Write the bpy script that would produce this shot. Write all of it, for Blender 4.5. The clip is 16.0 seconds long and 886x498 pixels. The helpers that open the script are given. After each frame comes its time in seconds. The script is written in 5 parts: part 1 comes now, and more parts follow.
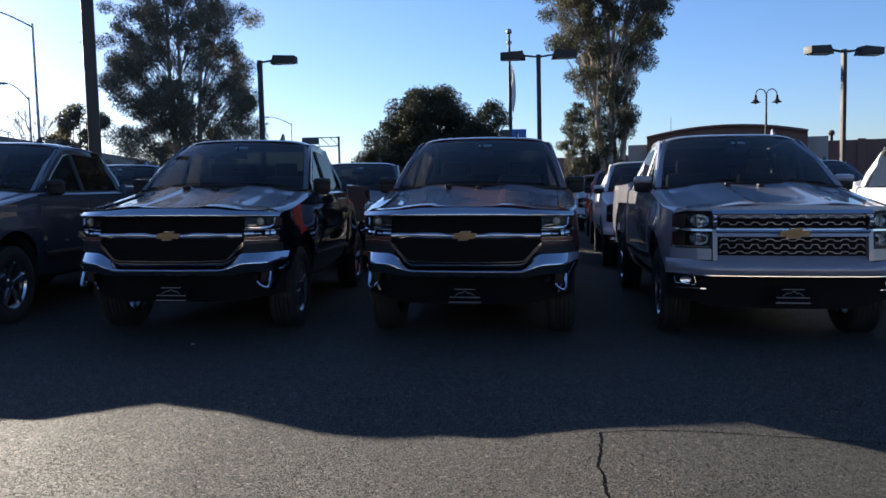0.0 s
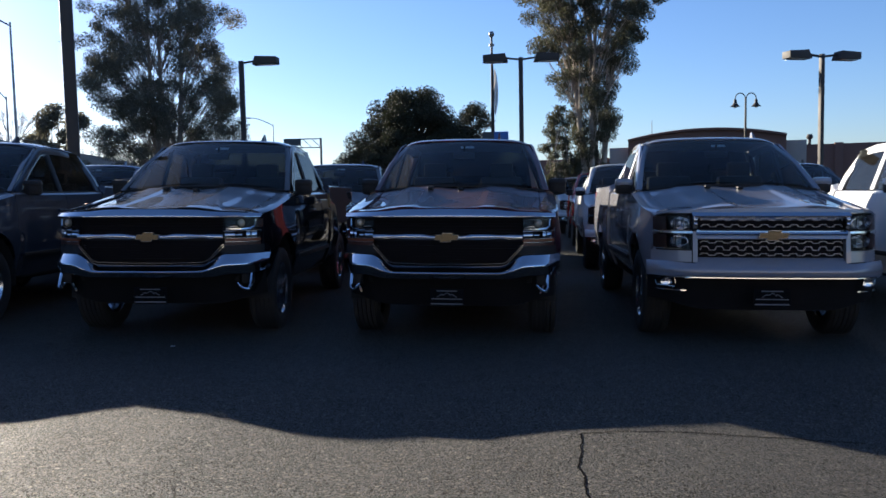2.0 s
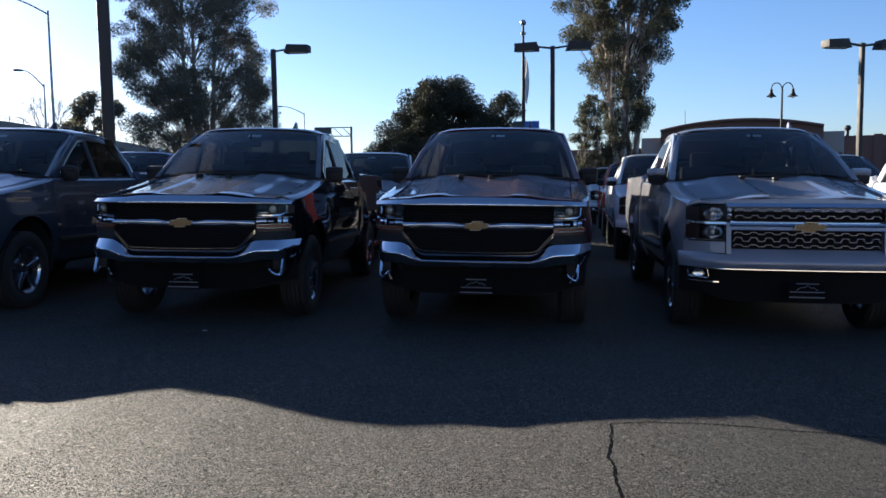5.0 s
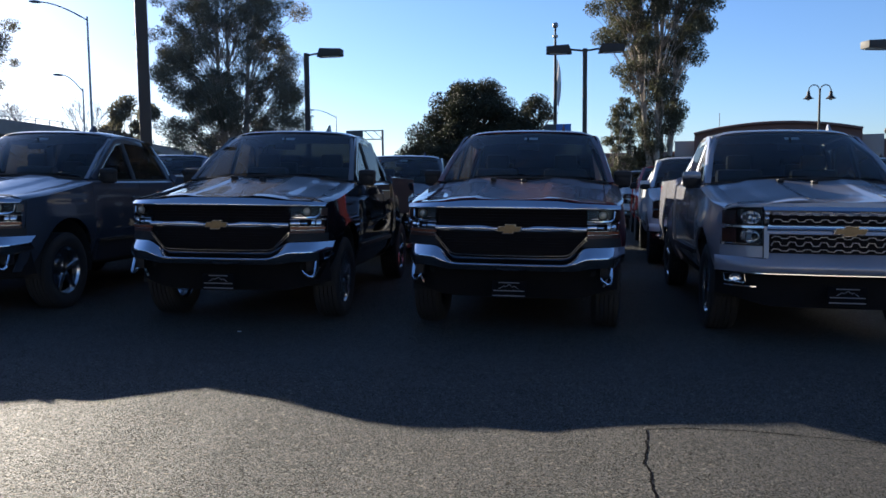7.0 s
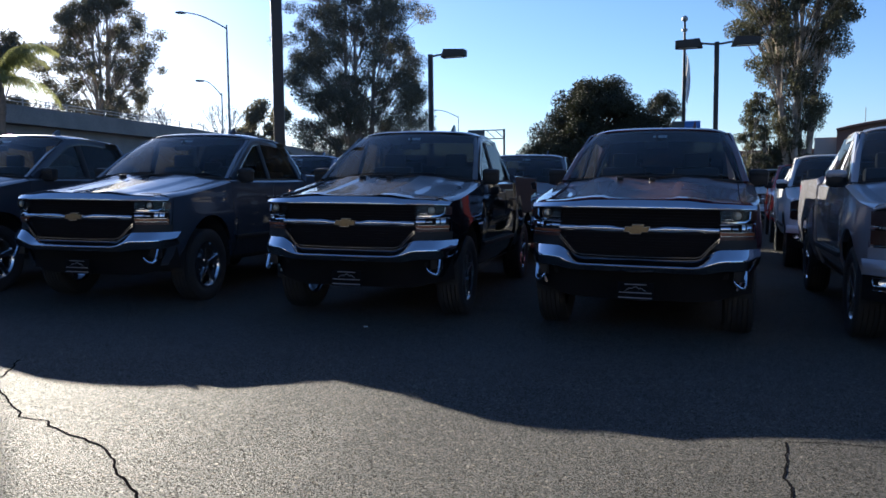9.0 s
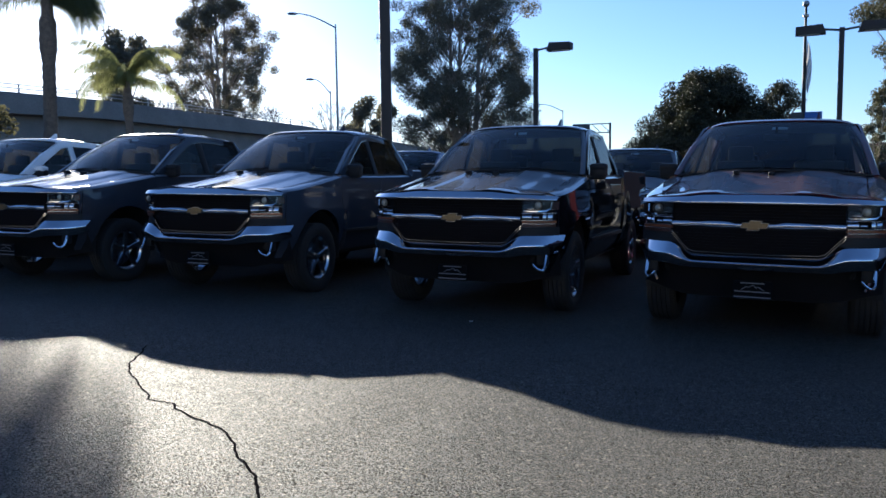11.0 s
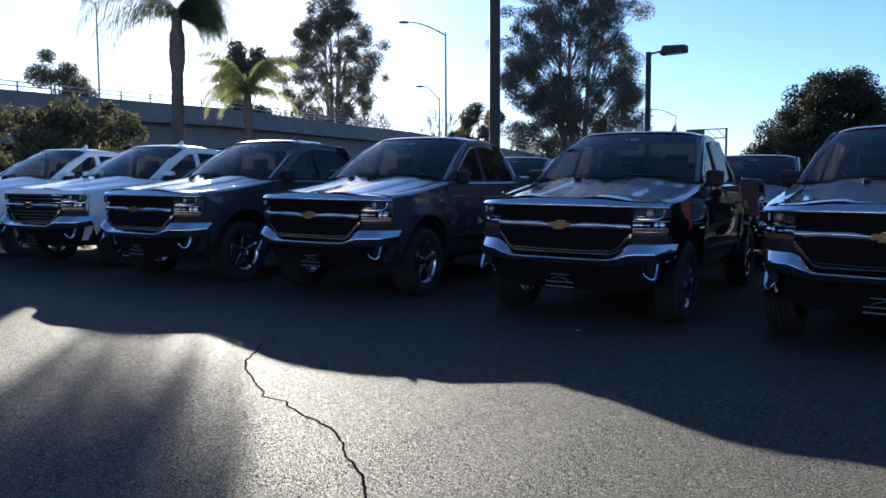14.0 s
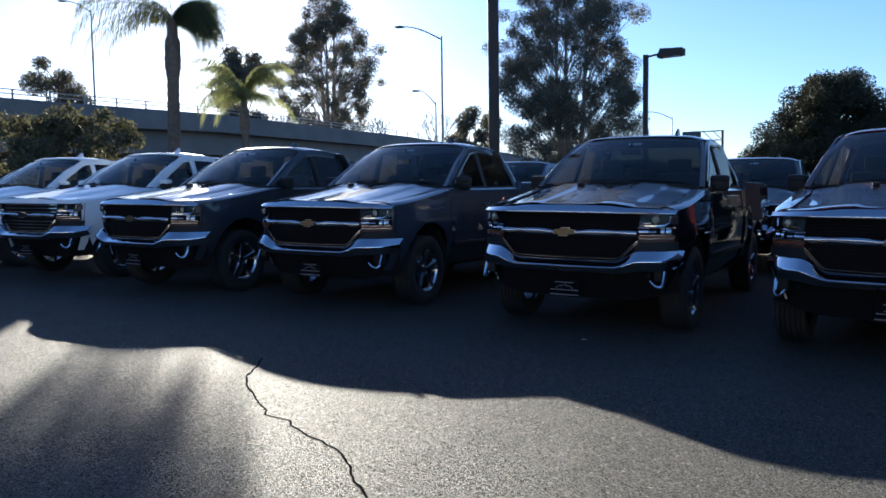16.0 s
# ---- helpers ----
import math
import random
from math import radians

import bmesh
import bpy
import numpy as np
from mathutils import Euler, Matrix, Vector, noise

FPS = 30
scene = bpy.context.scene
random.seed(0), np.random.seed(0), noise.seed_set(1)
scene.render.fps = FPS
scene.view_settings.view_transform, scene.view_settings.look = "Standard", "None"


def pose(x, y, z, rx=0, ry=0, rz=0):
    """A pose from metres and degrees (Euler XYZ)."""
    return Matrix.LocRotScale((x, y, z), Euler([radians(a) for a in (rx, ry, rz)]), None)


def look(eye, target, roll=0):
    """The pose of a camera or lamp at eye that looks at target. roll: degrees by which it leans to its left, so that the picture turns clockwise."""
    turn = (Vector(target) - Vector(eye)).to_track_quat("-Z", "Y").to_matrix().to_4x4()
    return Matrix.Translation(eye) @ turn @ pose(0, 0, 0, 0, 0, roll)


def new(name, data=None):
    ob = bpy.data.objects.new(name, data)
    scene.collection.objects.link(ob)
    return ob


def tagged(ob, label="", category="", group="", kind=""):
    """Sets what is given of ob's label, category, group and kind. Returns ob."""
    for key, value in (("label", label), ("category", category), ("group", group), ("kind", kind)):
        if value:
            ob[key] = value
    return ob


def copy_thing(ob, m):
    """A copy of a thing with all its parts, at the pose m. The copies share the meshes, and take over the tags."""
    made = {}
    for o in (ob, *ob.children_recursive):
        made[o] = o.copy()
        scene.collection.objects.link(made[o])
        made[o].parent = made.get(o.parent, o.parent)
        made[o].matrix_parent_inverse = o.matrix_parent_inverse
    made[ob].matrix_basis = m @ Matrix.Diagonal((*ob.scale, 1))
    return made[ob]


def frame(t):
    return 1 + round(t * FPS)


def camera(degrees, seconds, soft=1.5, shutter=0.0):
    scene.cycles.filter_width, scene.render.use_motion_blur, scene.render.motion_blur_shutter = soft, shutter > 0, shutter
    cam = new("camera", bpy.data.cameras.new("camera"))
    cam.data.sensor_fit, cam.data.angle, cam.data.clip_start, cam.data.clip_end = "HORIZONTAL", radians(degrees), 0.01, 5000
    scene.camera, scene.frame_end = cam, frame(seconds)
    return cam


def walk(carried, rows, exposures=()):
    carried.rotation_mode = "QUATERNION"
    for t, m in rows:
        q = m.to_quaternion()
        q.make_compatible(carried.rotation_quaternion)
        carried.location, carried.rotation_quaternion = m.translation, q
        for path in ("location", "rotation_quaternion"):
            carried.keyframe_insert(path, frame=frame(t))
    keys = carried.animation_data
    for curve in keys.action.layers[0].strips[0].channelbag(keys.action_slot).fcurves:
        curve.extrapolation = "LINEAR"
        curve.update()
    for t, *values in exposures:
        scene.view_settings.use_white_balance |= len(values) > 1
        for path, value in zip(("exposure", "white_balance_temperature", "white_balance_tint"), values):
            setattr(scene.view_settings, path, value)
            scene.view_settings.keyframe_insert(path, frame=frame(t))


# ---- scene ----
from mathutils.bvhtree import BVHTree
cam = camera(59.54, 16.0, soft=1.6)
PATH = [
    (0, pose(0.000, -0.000, 1.062, 85.756, 1.348, -0.100)),
    (0.5, pose(0.004, 0.000, 1.061, 85.782, 1.318, -0.333)),
    (1, pose(0.005, 0.001, 1.058, 85.941, 1.191, -0.783)),
    (1.5, pose(0.006, 0.001, 1.059, 85.867, 1.162, -1.281)),
    (2, pose(0.002, 0.005, 1.058, 85.876, 1.159, -1.404)),
    (2.5, pose(0.001, 0.005, 1.055, 85.850, 1.173, -1.164)),
    (3, pose(-0.002, 0.003, 1.052, 85.625, 1.068, -0.644)),
    (3.5, pose(-0.002, 0.007, 1.051, 85.471, 0.888, -0.482)),
    (4, pose(0.002, 0.007, 1.047, 84.997, 0.699, -0.216)),
    (6.5, pose(-0.024, 0.017, 1.047, 85.400, 0.841, 2.518)),
    (7, pose(-0.027, 0.015, 1.045, 85.389, 0.604, 3.022)),
    (7.5, pose(-0.043, 0.013, 1.047, 85.458, 0.359, 4.197)),
    (8, pose(-0.061, 0.011, 1.048, 85.724, 0.569, 7.232)),
    (8.5, pose(-0.059, 0.008, 1.051, 85.689, 0.451, 10.174)),
    (9, pose(-0.060, 0.010, 1.045, 85.427, 0.586, 11.900)),
    (9.5, pose(-0.064, 0.009, 1.043, 85.324, 0.544, 13.865)),
    (10, pose(-0.076, 0.008, 1.043, 85.144, 0.617, 15.993)),
    (12.5, pose(-0.101, 0.014, 1.047, 85.624, 0.421, 23.525)),
    (13, pose(-0.101, 0.011, 1.048, 85.622, 0.316, 24.854)),
    (13.5, pose(-0.106, 0.008, 1.049, 85.437, 0.337, 26.175)),
    (14, pose(-0.108, 0.010, 1.048, 85.654, 0.310, 27.325)),
    (14.5, pose(-0.116, 0.010, 1.053, 85.762, 0.159, 27.973)),
    (15, pose(-0.141, 0.038, 1.061, 85.826, 0.539, 28.205)),
    (15.5, pose(-0.181, 0.069, 1.073, 85.905, 0.773, 27.706)),
    (16, pose(-0.211, 0.100, 1.081, 85.947, 0.785, 27.075)),
]
walk(cam, PATH, [(0.0, 1.64, 5330, 21), (7.0, 1.68, 5280, 20), (9.5, 1.70, 5180, 19), (12.5, 1.78, 5080, 17), (16.0, 1.78, 5080, 17)])

# ---- light ----
SUN_AZ, SUN_EL = 42.6, 13.8      # degrees to the left of +y, and above the horizon
world = bpy.data.worlds.new("sky")
scene.world = world
world.use_nodes = True
wn = world.node_tree.nodes
sky = wn.new("ShaderNodeTexSky")
sky.sky_type = "NISHITA"
sky.sun_disc = False
sky.sun_elevation = radians(SUN_EL)
sky.sun_rotation = radians(-SUN_AZ)
sky.altitude = 100
sky.air_density, sky.dust_density, sky.ozone_density = 1.0, 0.35, 3.0
wn["Background"].inputs["Strength"].default_value = 0.05
world.node_tree.links.new(sky.outputs[0], wn["Background"].inputs["Color"])
sun = new("sun", bpy.data.lights.new("sun", "SUN"))
sun.data.energy, sun.data.angle, sun.data.color = 5.0, radians(0.32), (1.0, 0.835, 0.52)
sun_way = Vector((-math.sin(radians(SUN_AZ)) * math.cos(radians(SUN_EL)), math.cos(radians(SUN_AZ)) * math.cos(radians(SUN_EL)), math.sin(radians(SUN_EL))))
sun.matrix_world = look(sun_way * 200, (0, 0, 0))


# ---- materials ----
def mat(name, color, rough=0.5, metal=0.0, vary=0.15, scale=8.0, fine=60.0, bump=0.0, coat=0.0, spec=0.5, second=None, per_object=0.0, detail=4.0):
    """A surface whose colour drifts at two scales (stains, grain), with fine relief."""
    m = bpy.data.materials.new(name)
    m.use_nodes = True
    n, l = m.node_tree.nodes, m.node_tree.links
    b = n["Principled BSDF"]
    b.inputs["Metallic"].default_value, b.inputs["Roughness"].default_value = metal, rough
    b.inputs["Coat Weight"].default_value, b.inputs["Coat Roughness"].default_value = coat, 0.03
    b.inputs["Specular IOR Level"].default_value = spec
    tc = n.new("ShaderNodeTexCoord")
    big, small = n.new("ShaderNodeTexNoise"), n.new("ShaderNodeTexNoise")
    big.inputs["Scale"].default_value, small.inputs["Scale"].default_value = scale, fine
    big.inputs["Detail"].default_value = detail
    for t in (big, small):
        l.new(tc.outputs["Object"], t.inputs["Vector"])
    add = n.new("ShaderNodeMath")
    add.operation = "ADD"
    l.new(big.outputs[0], add.inputs[0])
    l.new(small.outputs[0], add.inputs[1])
    ramp = n.new("ShaderNodeMapRange")
    ramp.inputs["From Min"].default_value, ramp.inputs["From Max"].default_value = 0.7, 1.3
    l.new(add.outputs[0], ramp.inputs["Value"])
    mix = n.new("ShaderNodeMix")
    mix.data_type = "RGBA"
    dark = [c * (1 - vary) for c in color]
    light = [min(1, c * (1 + vary)) for c in color] if second is None else second
    mix.inputs["A"].default_value, mix.inputs["B"].default_value = (*dark, 1), (*light, 1)
    l.new(ramp.outputs[0], mix.inputs["Factor"])
    out = mix.outputs["Result"]
    if per_object:
        info, hsv, rng = n.new("ShaderNodeObjectInfo"), n.new("ShaderNodeHueSaturation"), n.new("ShaderNodeMapRange")
        rng.inputs["To Min"].default_value, rng.inputs["To Max"].default_value = 1 - per_object, 1 + per_object
        l.new(info.outputs["Random"], rng.inputs["Value"])
        l.new(rng.outputs[0], hsv.inputs["Value"])
        l.new(out, hsv.inputs["Color"])
        out = hsv.outputs[0]
    l.new(out, b.inputs["Base Color"])
    rr = n.new("ShaderNodeMapRange")
    rr.inputs["To Min"].default_value, rr.inputs["To Max"].default_value = rough * 0.85, min(1, rough * 1.15)
    l.new(big.outputs[0], rr.inputs["Value"])
    l.new(rr.outputs[0], b.inputs["Roughness"])
    if bump:
        bp = n.new("ShaderNodeBump")
        bp.inputs["Strength"].default_value, bp.inputs["Distance"].default_value = bump, 0.01
        l.new(small.outputs[0], bp.inputs["Height"])
        l.new(bp.outputs[0], b.inputs["Normal"])
    return m


def leaf_mat(name, color, second, through_light, glow=0.35):
    """Leaves: two greens by leaf, partly let through by the sun."""
    m = bpy.data.materials.new(name)
    m.use_nodes = True
    n, l = m.node_tree.nodes, m.node_tree.links
    b, out = n["Principled BSDF"], n["Material Output"]
    geo = n.new("ShaderNodeNewGeometry")
    mix = n.new("ShaderNodeMix")
    mix.data_type = "RGBA"
    mix.inputs["A"].default_value, mix.inputs["B"].default_value = (*color, 1), (*second, 1)
    l.new(geo.outputs["Random Per Island"], mix.inputs["Factor"])
    l.new(mix.outputs["Result"], b.inputs["Base Color"])
    b.inputs["Roughness"].default_value, b.inputs["Specular IOR Level"].default_value = 0.7, 0.3
    tr, ms = n.new("ShaderNodeBsdfTranslucent"), n.new("ShaderNodeMixShader")
    tr.inputs["Color"].default_value = (*through_light, 1)
    ms.inputs[0].default_value = glow
    l.new(b.outputs[0], ms.inputs[1])
    l.new(tr.outputs[0], ms.inputs[2])
    l.new(ms.outputs[0], out.inputs["Surface"])
    return m


def glass_mat(name, tint, gloss=1.0, dust=0.0):
    """A thin pane: tinted see-through, a mirror that grows at grazing angles, and a pale dust film that also puts in
    hazy glare.
    """
    m = bpy.data.materials.new(name)
    m.use_nodes = True
    n, l = m.node_tree.nodes, m.node_tree.links
    n.remove(n["Principled BSDF"])
    tr, gl, fr, ms = n.new("ShaderNodeBsdfTransparent"), n.new("ShaderNodeBsdfGlossy"), n.new("ShaderNodeFresnel"), n.new("ShaderNodeMixShader")
    tr.inputs["Color"].default_value = (*tint, 1)
    gl.inputs["Roughness"].default_value = 0.02
    gl.inputs["Color"].default_value = (gloss, gloss, gloss, 1)
    fr.inputs["IOR"].default_value = 1.5
    l.new(fr.outputs[0], ms.inputs[0])
    l.new(tr.outputs[0], ms.inputs[1])
    l.new(gl.outputs[0], ms.inputs[2])
    out = ms
    # Pale dust film, added to lift dark panes as veiling glare would.
    if dust:
        tc, film, rng = n.new("ShaderNodeTexCoord"), n.new("ShaderNodeTexNoise"), n.new("ShaderNodeMapRange")
        film.inputs["Scale"].default_value, film.inputs["Detail"].default_value = 4.0, 5.0
        rng.inputs["To Min"].default_value, rng.inputs["To Max"].default_value = dust * 0.4, dust * 1.6
        l.new(tc.outputs["Object"], film.inputs["Vector"])
        l.new(film.outputs[0], rng.inputs["Value"])
        front, through_it, both, out = n.new("ShaderNodeBsdfDiffuse"), n.new("ShaderNodeBsdfTranslucent"), n.new("ShaderNodeMixShader"), n.new("ShaderNodeMixShader")
        front.inputs["Color"].default_value = through_it.inputs["Color"].default_value = (0.52, 0.50, 0.46, 1)
        l.new(front.outputs[0], both.inputs[1])
        l.new(through_it.outputs[0], both.inputs[2])
        l.new(rng.outputs[0], out.inputs[0])
        l.new(ms.outputs[0], out.inputs[1])
        l.new(both.outputs[0], out.inputs[2])
    l.new(out.outputs[0], n["Material Output"].inputs["Surface"])
    return m


def asphalt_mat():
    m = bpy.data.materials.new("asphalt")
    m.use_nodes = True
    n, l = m.node_tree.nodes, m.node_tree.links
    b = n["Principled BSDF"]
    tc = n.new("ShaderNodeTexCoord")

    def tex(kind, scale, **inputs):
        t = n.new(kind)
        t.inputs["Scale"].default_value = scale
        for k, v in inputs.items():
            t.inputs[k].default_value = v
        l.new(tc.outputs["Object"], t.inputs["Vector"])
        return t

    stain, mid, grit, stones = tex("ShaderNodeTexNoise", 0.35, Detail=5.0), tex("ShaderNodeTexNoise", 4.0, Detail=5.0), tex("ShaderNodeTexNoise", 420.0, Detail=2.0), tex("ShaderNodeTexVoronoi", 160.0)

    def blend(a, c, factor, lo, hi):
        r, x = n.new("ShaderNodeMapRange"), n.new("ShaderNodeMix")
        r.inputs["From Min"].default_value, r.inputs["From Max"].default_value = lo, hi
        l.new(factor, r.inputs["Value"])
        x.data_type = "RGBA"
        l.new(r.outputs[0], x.inputs["Factor"])
        for v, s in ((a, "A"), (c, "B")):
            if isinstance(v, tuple):
                x.inputs[s].default_value = (*v, 1)
            else:
                l.new(v, x.inputs[s])
        return x.outputs["Result"]

    one = blend((0.050, 0.047, 0.041), (0.072, 0.067, 0.056), stain.outputs[0], 0.35, 0.65)
    two = blend((0.040, 0.038, 0.034), one, mid.outputs[0], 0.25, 0.55)
    three = blend(two, (0.23, 0.20, 0.155), stones.outputs["Color"], 0.60, 1.0)
    pits = tex("ShaderNodeTexNoise", 115.0, Detail=4.0, Roughness=0.75)
    four = blend((0.010, 0.010, 0.009), three, pits.outputs[0], 0.36, 0.54)
    chips = tex("ShaderNodeTexVoronoi", 80.0, Randomness=1.0)
    five = blend(four, (0.24, 0.21, 0.16), chips.outputs["Color"], 0.78, 1.0)
    coarse = tex("ShaderNodeTexNoise", 38.0, Detail=5.0, Roughness=0.7)
    six = blend((0.020, 0.019, 0.017), five, coarse.outputs[0], 0.34, 0.50)
    l.new(six, b.inputs["Base Color"])
    b.inputs["Roughness"].default_value = 0.72
    b.inputs["Specular IOR Level"].default_value = 0.5
    gloss = n.new("ShaderNodeMapRange")
    gloss.inputs["From Min"].default_value, gloss.inputs["From Max"].default_value = 0.40, 0.60
    gloss.inputs["To Min"].default_value, gloss.inputs["To Max"].default_value = 0.0, 0.80
    grain = tex("ShaderNodeTexNoise", 135.0, Detail=1.0, Roughness=0.5)
    l.new(grain.outputs[0], gloss.inputs["Value"])
    l.new(gloss.outputs[0], b.inputs["Specular IOR Level"])
    add = n.new("ShaderNodeMath")
    add.operation = "MULTIPLY_ADD"
    add.inputs[1].default_value = -1.0
    l.new(stones.outputs["Distance"], add.inputs[0])
    l.new(grit.outputs[0], add.inputs[2])
    bp = n.new("ShaderNodeBump")
    bp.inputs["Strength"].default_value, bp.inputs["Distance"].default_value = 1.0, 0.022
    rough = n.new("ShaderNodeMath")
    rough.operation = "MULTIPLY_ADD"
    rough.inputs[1].default_value = 2.4
    l.new(pits.outputs[0], rough.inputs[0])
    l.new(add.outputs[0], rough.inputs[2])
    lumps = n.new("ShaderNodeMath")
    lumps.operation = "MULTIPLY_ADD"
    lumps.inputs[1].default_value = 2.2
    l.new(grain.outputs[0], lumps.inputs[0])
    l.new(rough.outputs[0], lumps.inputs[2])
    l.new(lumps.outputs[0], bp.inputs["Height"])
    l.new(bp.outputs[0], b.inputs["Normal"])
    return m


ASPHALT = asphalt_mat()
CRACK = mat("crack_fill", (0.012, 0.011, 0.011), 1.0, bump=0.1, spec=0.0)
CHROME = mat("chrome", (0.60, 0.61, 0.64), 0.04, 1.0, vary=0.05, scale=3, fine=20)
ALLOY = mat("alloy", (0.55, 0.56, 0.58), 0.22, 1.0, vary=0.1, scale=6)
BLACK = mat("black_plastic", (0.010, 0.010, 0.011), 0.55, vary=0.3, scale=6, fine=200, bump=0.15, spec=0.25)
VALANCE = mat("valance_plastic", (0.007, 0.007, 0.008), 0.75, vary=0.3, scale=6, fine=200, bump=0.2, spec=0.12)
MESH = mat("grille_black", (0.006, 0.005, 0.006), 0.8, vary=0.2, spec=0.15)
UNDER = mat("underbody", (0.008, 0.008, 0.008), 0.9, vary=0.3, scale=3)
RUBBER = mat("tyre_rubber", (0.011, 0.011, 0.011), 0.75, vary=0.25, scale=12, fine=120, bump=0.3)
TRIM = mat("cabin_trim", (0.020, 0.020, 0.020), 0.7, vary=0.25, scale=5, fine=150, bump=0.2)
SEAT = mat("seat_cloth", (0.03, 0.029, 0.028), 0.85, vary=0.25, scale=8, fine=200, bump=0.3)
GOLD = mat("gold_enamel", (0.15, 0.105, 0.048), 0.35, 0.5, vary=0.12, scale=40)
AMBER = mat("amber_lens", (0.15, 0.040, 0.010), 0.3, vary=0.2, scale=40, coat=0.12, spec=0.2)
AMBER_DARK = mat("smoked_amber_lens", (0.050, 0.016, 0.009), 0.3, vary=0.3, scale=40, coat=0.10, spec=0.2)
PROJECTOR = mat("projector_lens", (0.34, 0.31, 0.24), 0.12, vary=0.15, scale=30, coat=1.0)
REDLENS = mat("red_lens", (0.35, 0.012, 0.012), 0.15, vary=0.15, scale=40, coat=1.0)
SILVERED = mat("lamp_reflector", (0.72, 0.73, 0.75), 0.22, 1.0, vary=0.08, scale=30)
WINDSHIELD = glass_mat("windshield_glass", (0.85, 0.90, 0.88), 0.62, 0.025)
REARGLASS = glass_mat("dark_rear_glass", (0.012, 0.014, 0.014))
PRIVACY = glass_mat("tinted_glass", (0.10, 0.11, 0.11), 0.5, 0.03)
CLEAR = glass_mat("clear_lens", (0.92, 0.93, 0.94), 0.35)
PLATE = mat("plate_black", (0.004, 0.004, 0.005), 0.85, vary=0.2, spec=0.08)
INK = mat("plate_print", (0.13, 0.13, 0.14), 0.6, vary=0.1)
LAMPGREY = mat("lamp_housing", (0.022, 0.022, 0.025), 0.25, 0.3, vary=0.15)
MESHMETAL = mat("grille_metal", (0.30, 0.305, 0.33), 0.32, 0.8, vary=0.08)
PAPER = mat("paper_label", (0.70, 0.70, 0.68), 0.6, vary=0.06)
MIRROR = mat("mirror_glass", (0.8, 0.8, 0.8), 0.02, 1.0, vary=0.02)


def paint(name, color, metal=0.12, coat=1.0, rough=0.36):
    """Lacquered body paint, with a thin film of dust on what faces up."""
    m = mat("paint_" + name, color, rough, metal, vary=0.08, scale=2.5, fine=900, coat=coat, spec=0.0)
    n, l = m.node_tree.nodes, m.node_tree.links
    b = n["Principled BSDF"]
    clean = b.inputs["Base Color"].links[0].from_socket
    geo, sep, lie, film, tc = n.new("ShaderNodeNewGeometry"), n.new("ShaderNodeSeparateXYZ"), n.new("ShaderNodeMapRange"), n.new("ShaderNodeTexNoise"), n.new("ShaderNodeTexCoord")
    film.inputs["Scale"].default_value, film.inputs["Detail"].default_value = 5.0, 6.0
    l.new(tc.outputs["Object"], film.inputs["Vector"])
    l.new(geo.outputs["Normal"], sep.inputs[0])
    lie.inputs["From Min"].default_value, lie.inputs["From Max"].default_value = 0.35, 1.0
    lie.inputs["To Min"].default_value, lie.inputs["To Max"].default_value = 0.01, 0.27
    l.new(sep.outputs["Z"], lie.inputs["Value"])
    amount = n.new("ShaderNodeMath")
    amount.operation = "MULTIPLY"
    l.new(lie.outputs[0], amount.inputs[0])
    l.new(film.outputs[0], amount.inputs[1])
    dust = n.new("ShaderNodeMix")
    dust.data_type = "RGBA"
    dust.inputs["B"].default_value = (0.40, 0.33, 0.27, 1)
    l.new(clean, dust.inputs["A"])
    l.new(amount.outputs[0], dust.inputs["Factor"])
    l.new(dust.outputs["Result"], b.inputs["Base Color"])
    haze = n.new("ShaderNodeMapRange")
    haze.inputs["From Min"].default_value, haze.inputs["From Max"].default_value = 0.55, 0.95
    haze.inputs["To Max"].default_value = 0.24
    l.new(sep.outputs["Z"], haze.inputs["Value"])
    l.new(haze.outputs[0], b.inputs["Specular IOR Level"])
    return m


P_GRAY = paint("steel_blue", (0.040, 0.047, 0.062))
P_BLACK = paint("black", (0.004, 0.004, 0.005), 0.0)
P_RED = paint("dark_red", (0.050, 0.008, 0.012))
P_SILVER = paint("silver", (0.22, 0.22, 0.245), 0.42, 1.0, 0.40)
P_DARK = paint("charcoal", (0.032, 0.035, 0.044))
P_WHITE = paint("white", (0.78, 0.78, 0.77), 0.0, 0.5)
P_PALE = paint("pale_silver", (0.48, 0.49, 0.51), 0.15, 0.35)
P_BRIGHTRED = paint("red", (0.32, 0.012, 0.012), 0.1)
P_BLUE = paint("blue", (0.035, 0.06, 0.12))

STEEL_DARK = mat("bronze_paint", (0.026, 0.021, 0.018), 0.65, 0.0, vary=0.2, scale=3, fine=60)
GALV = mat("galvanised_steel", (0.30, 0.30, 0.30), 0.45, 0.7, vary=0.15, scale=3)
CONCRETE = mat("concrete", (0.22, 0.205, 0.19), 0.85, vary=0.22, scale=0.5, fine=12, bump=0.3)
STUCCO = mat("brown_stucco", (0.15, 0.085, 0.068), 0.9, vary=0.12, scale=0.6, fine=25, bump=0.3)
STUCCO_PALE = mat("grey_stucco", (0.30, 0.27, 0.25), 0.9, vary=0.10, scale=0.6, fine=25, bump=0.3)
BARK = mat("pale_bark", (0.30, 0.25, 0.20), 0.9, vary=0.35, scale=3, fine=25, bump=0.5)
BARK_DARK = mat("dark_bark", (0.085, 0.065, 0.05), 0.95, vary=0.35, scale=4, fine=30, bump=0.6)
PALMBARK = mat("palm_bark", (0.16, 0.12, 0.09), 0.95, vary=0.35, scale=6, fine=30, bump=0.6)
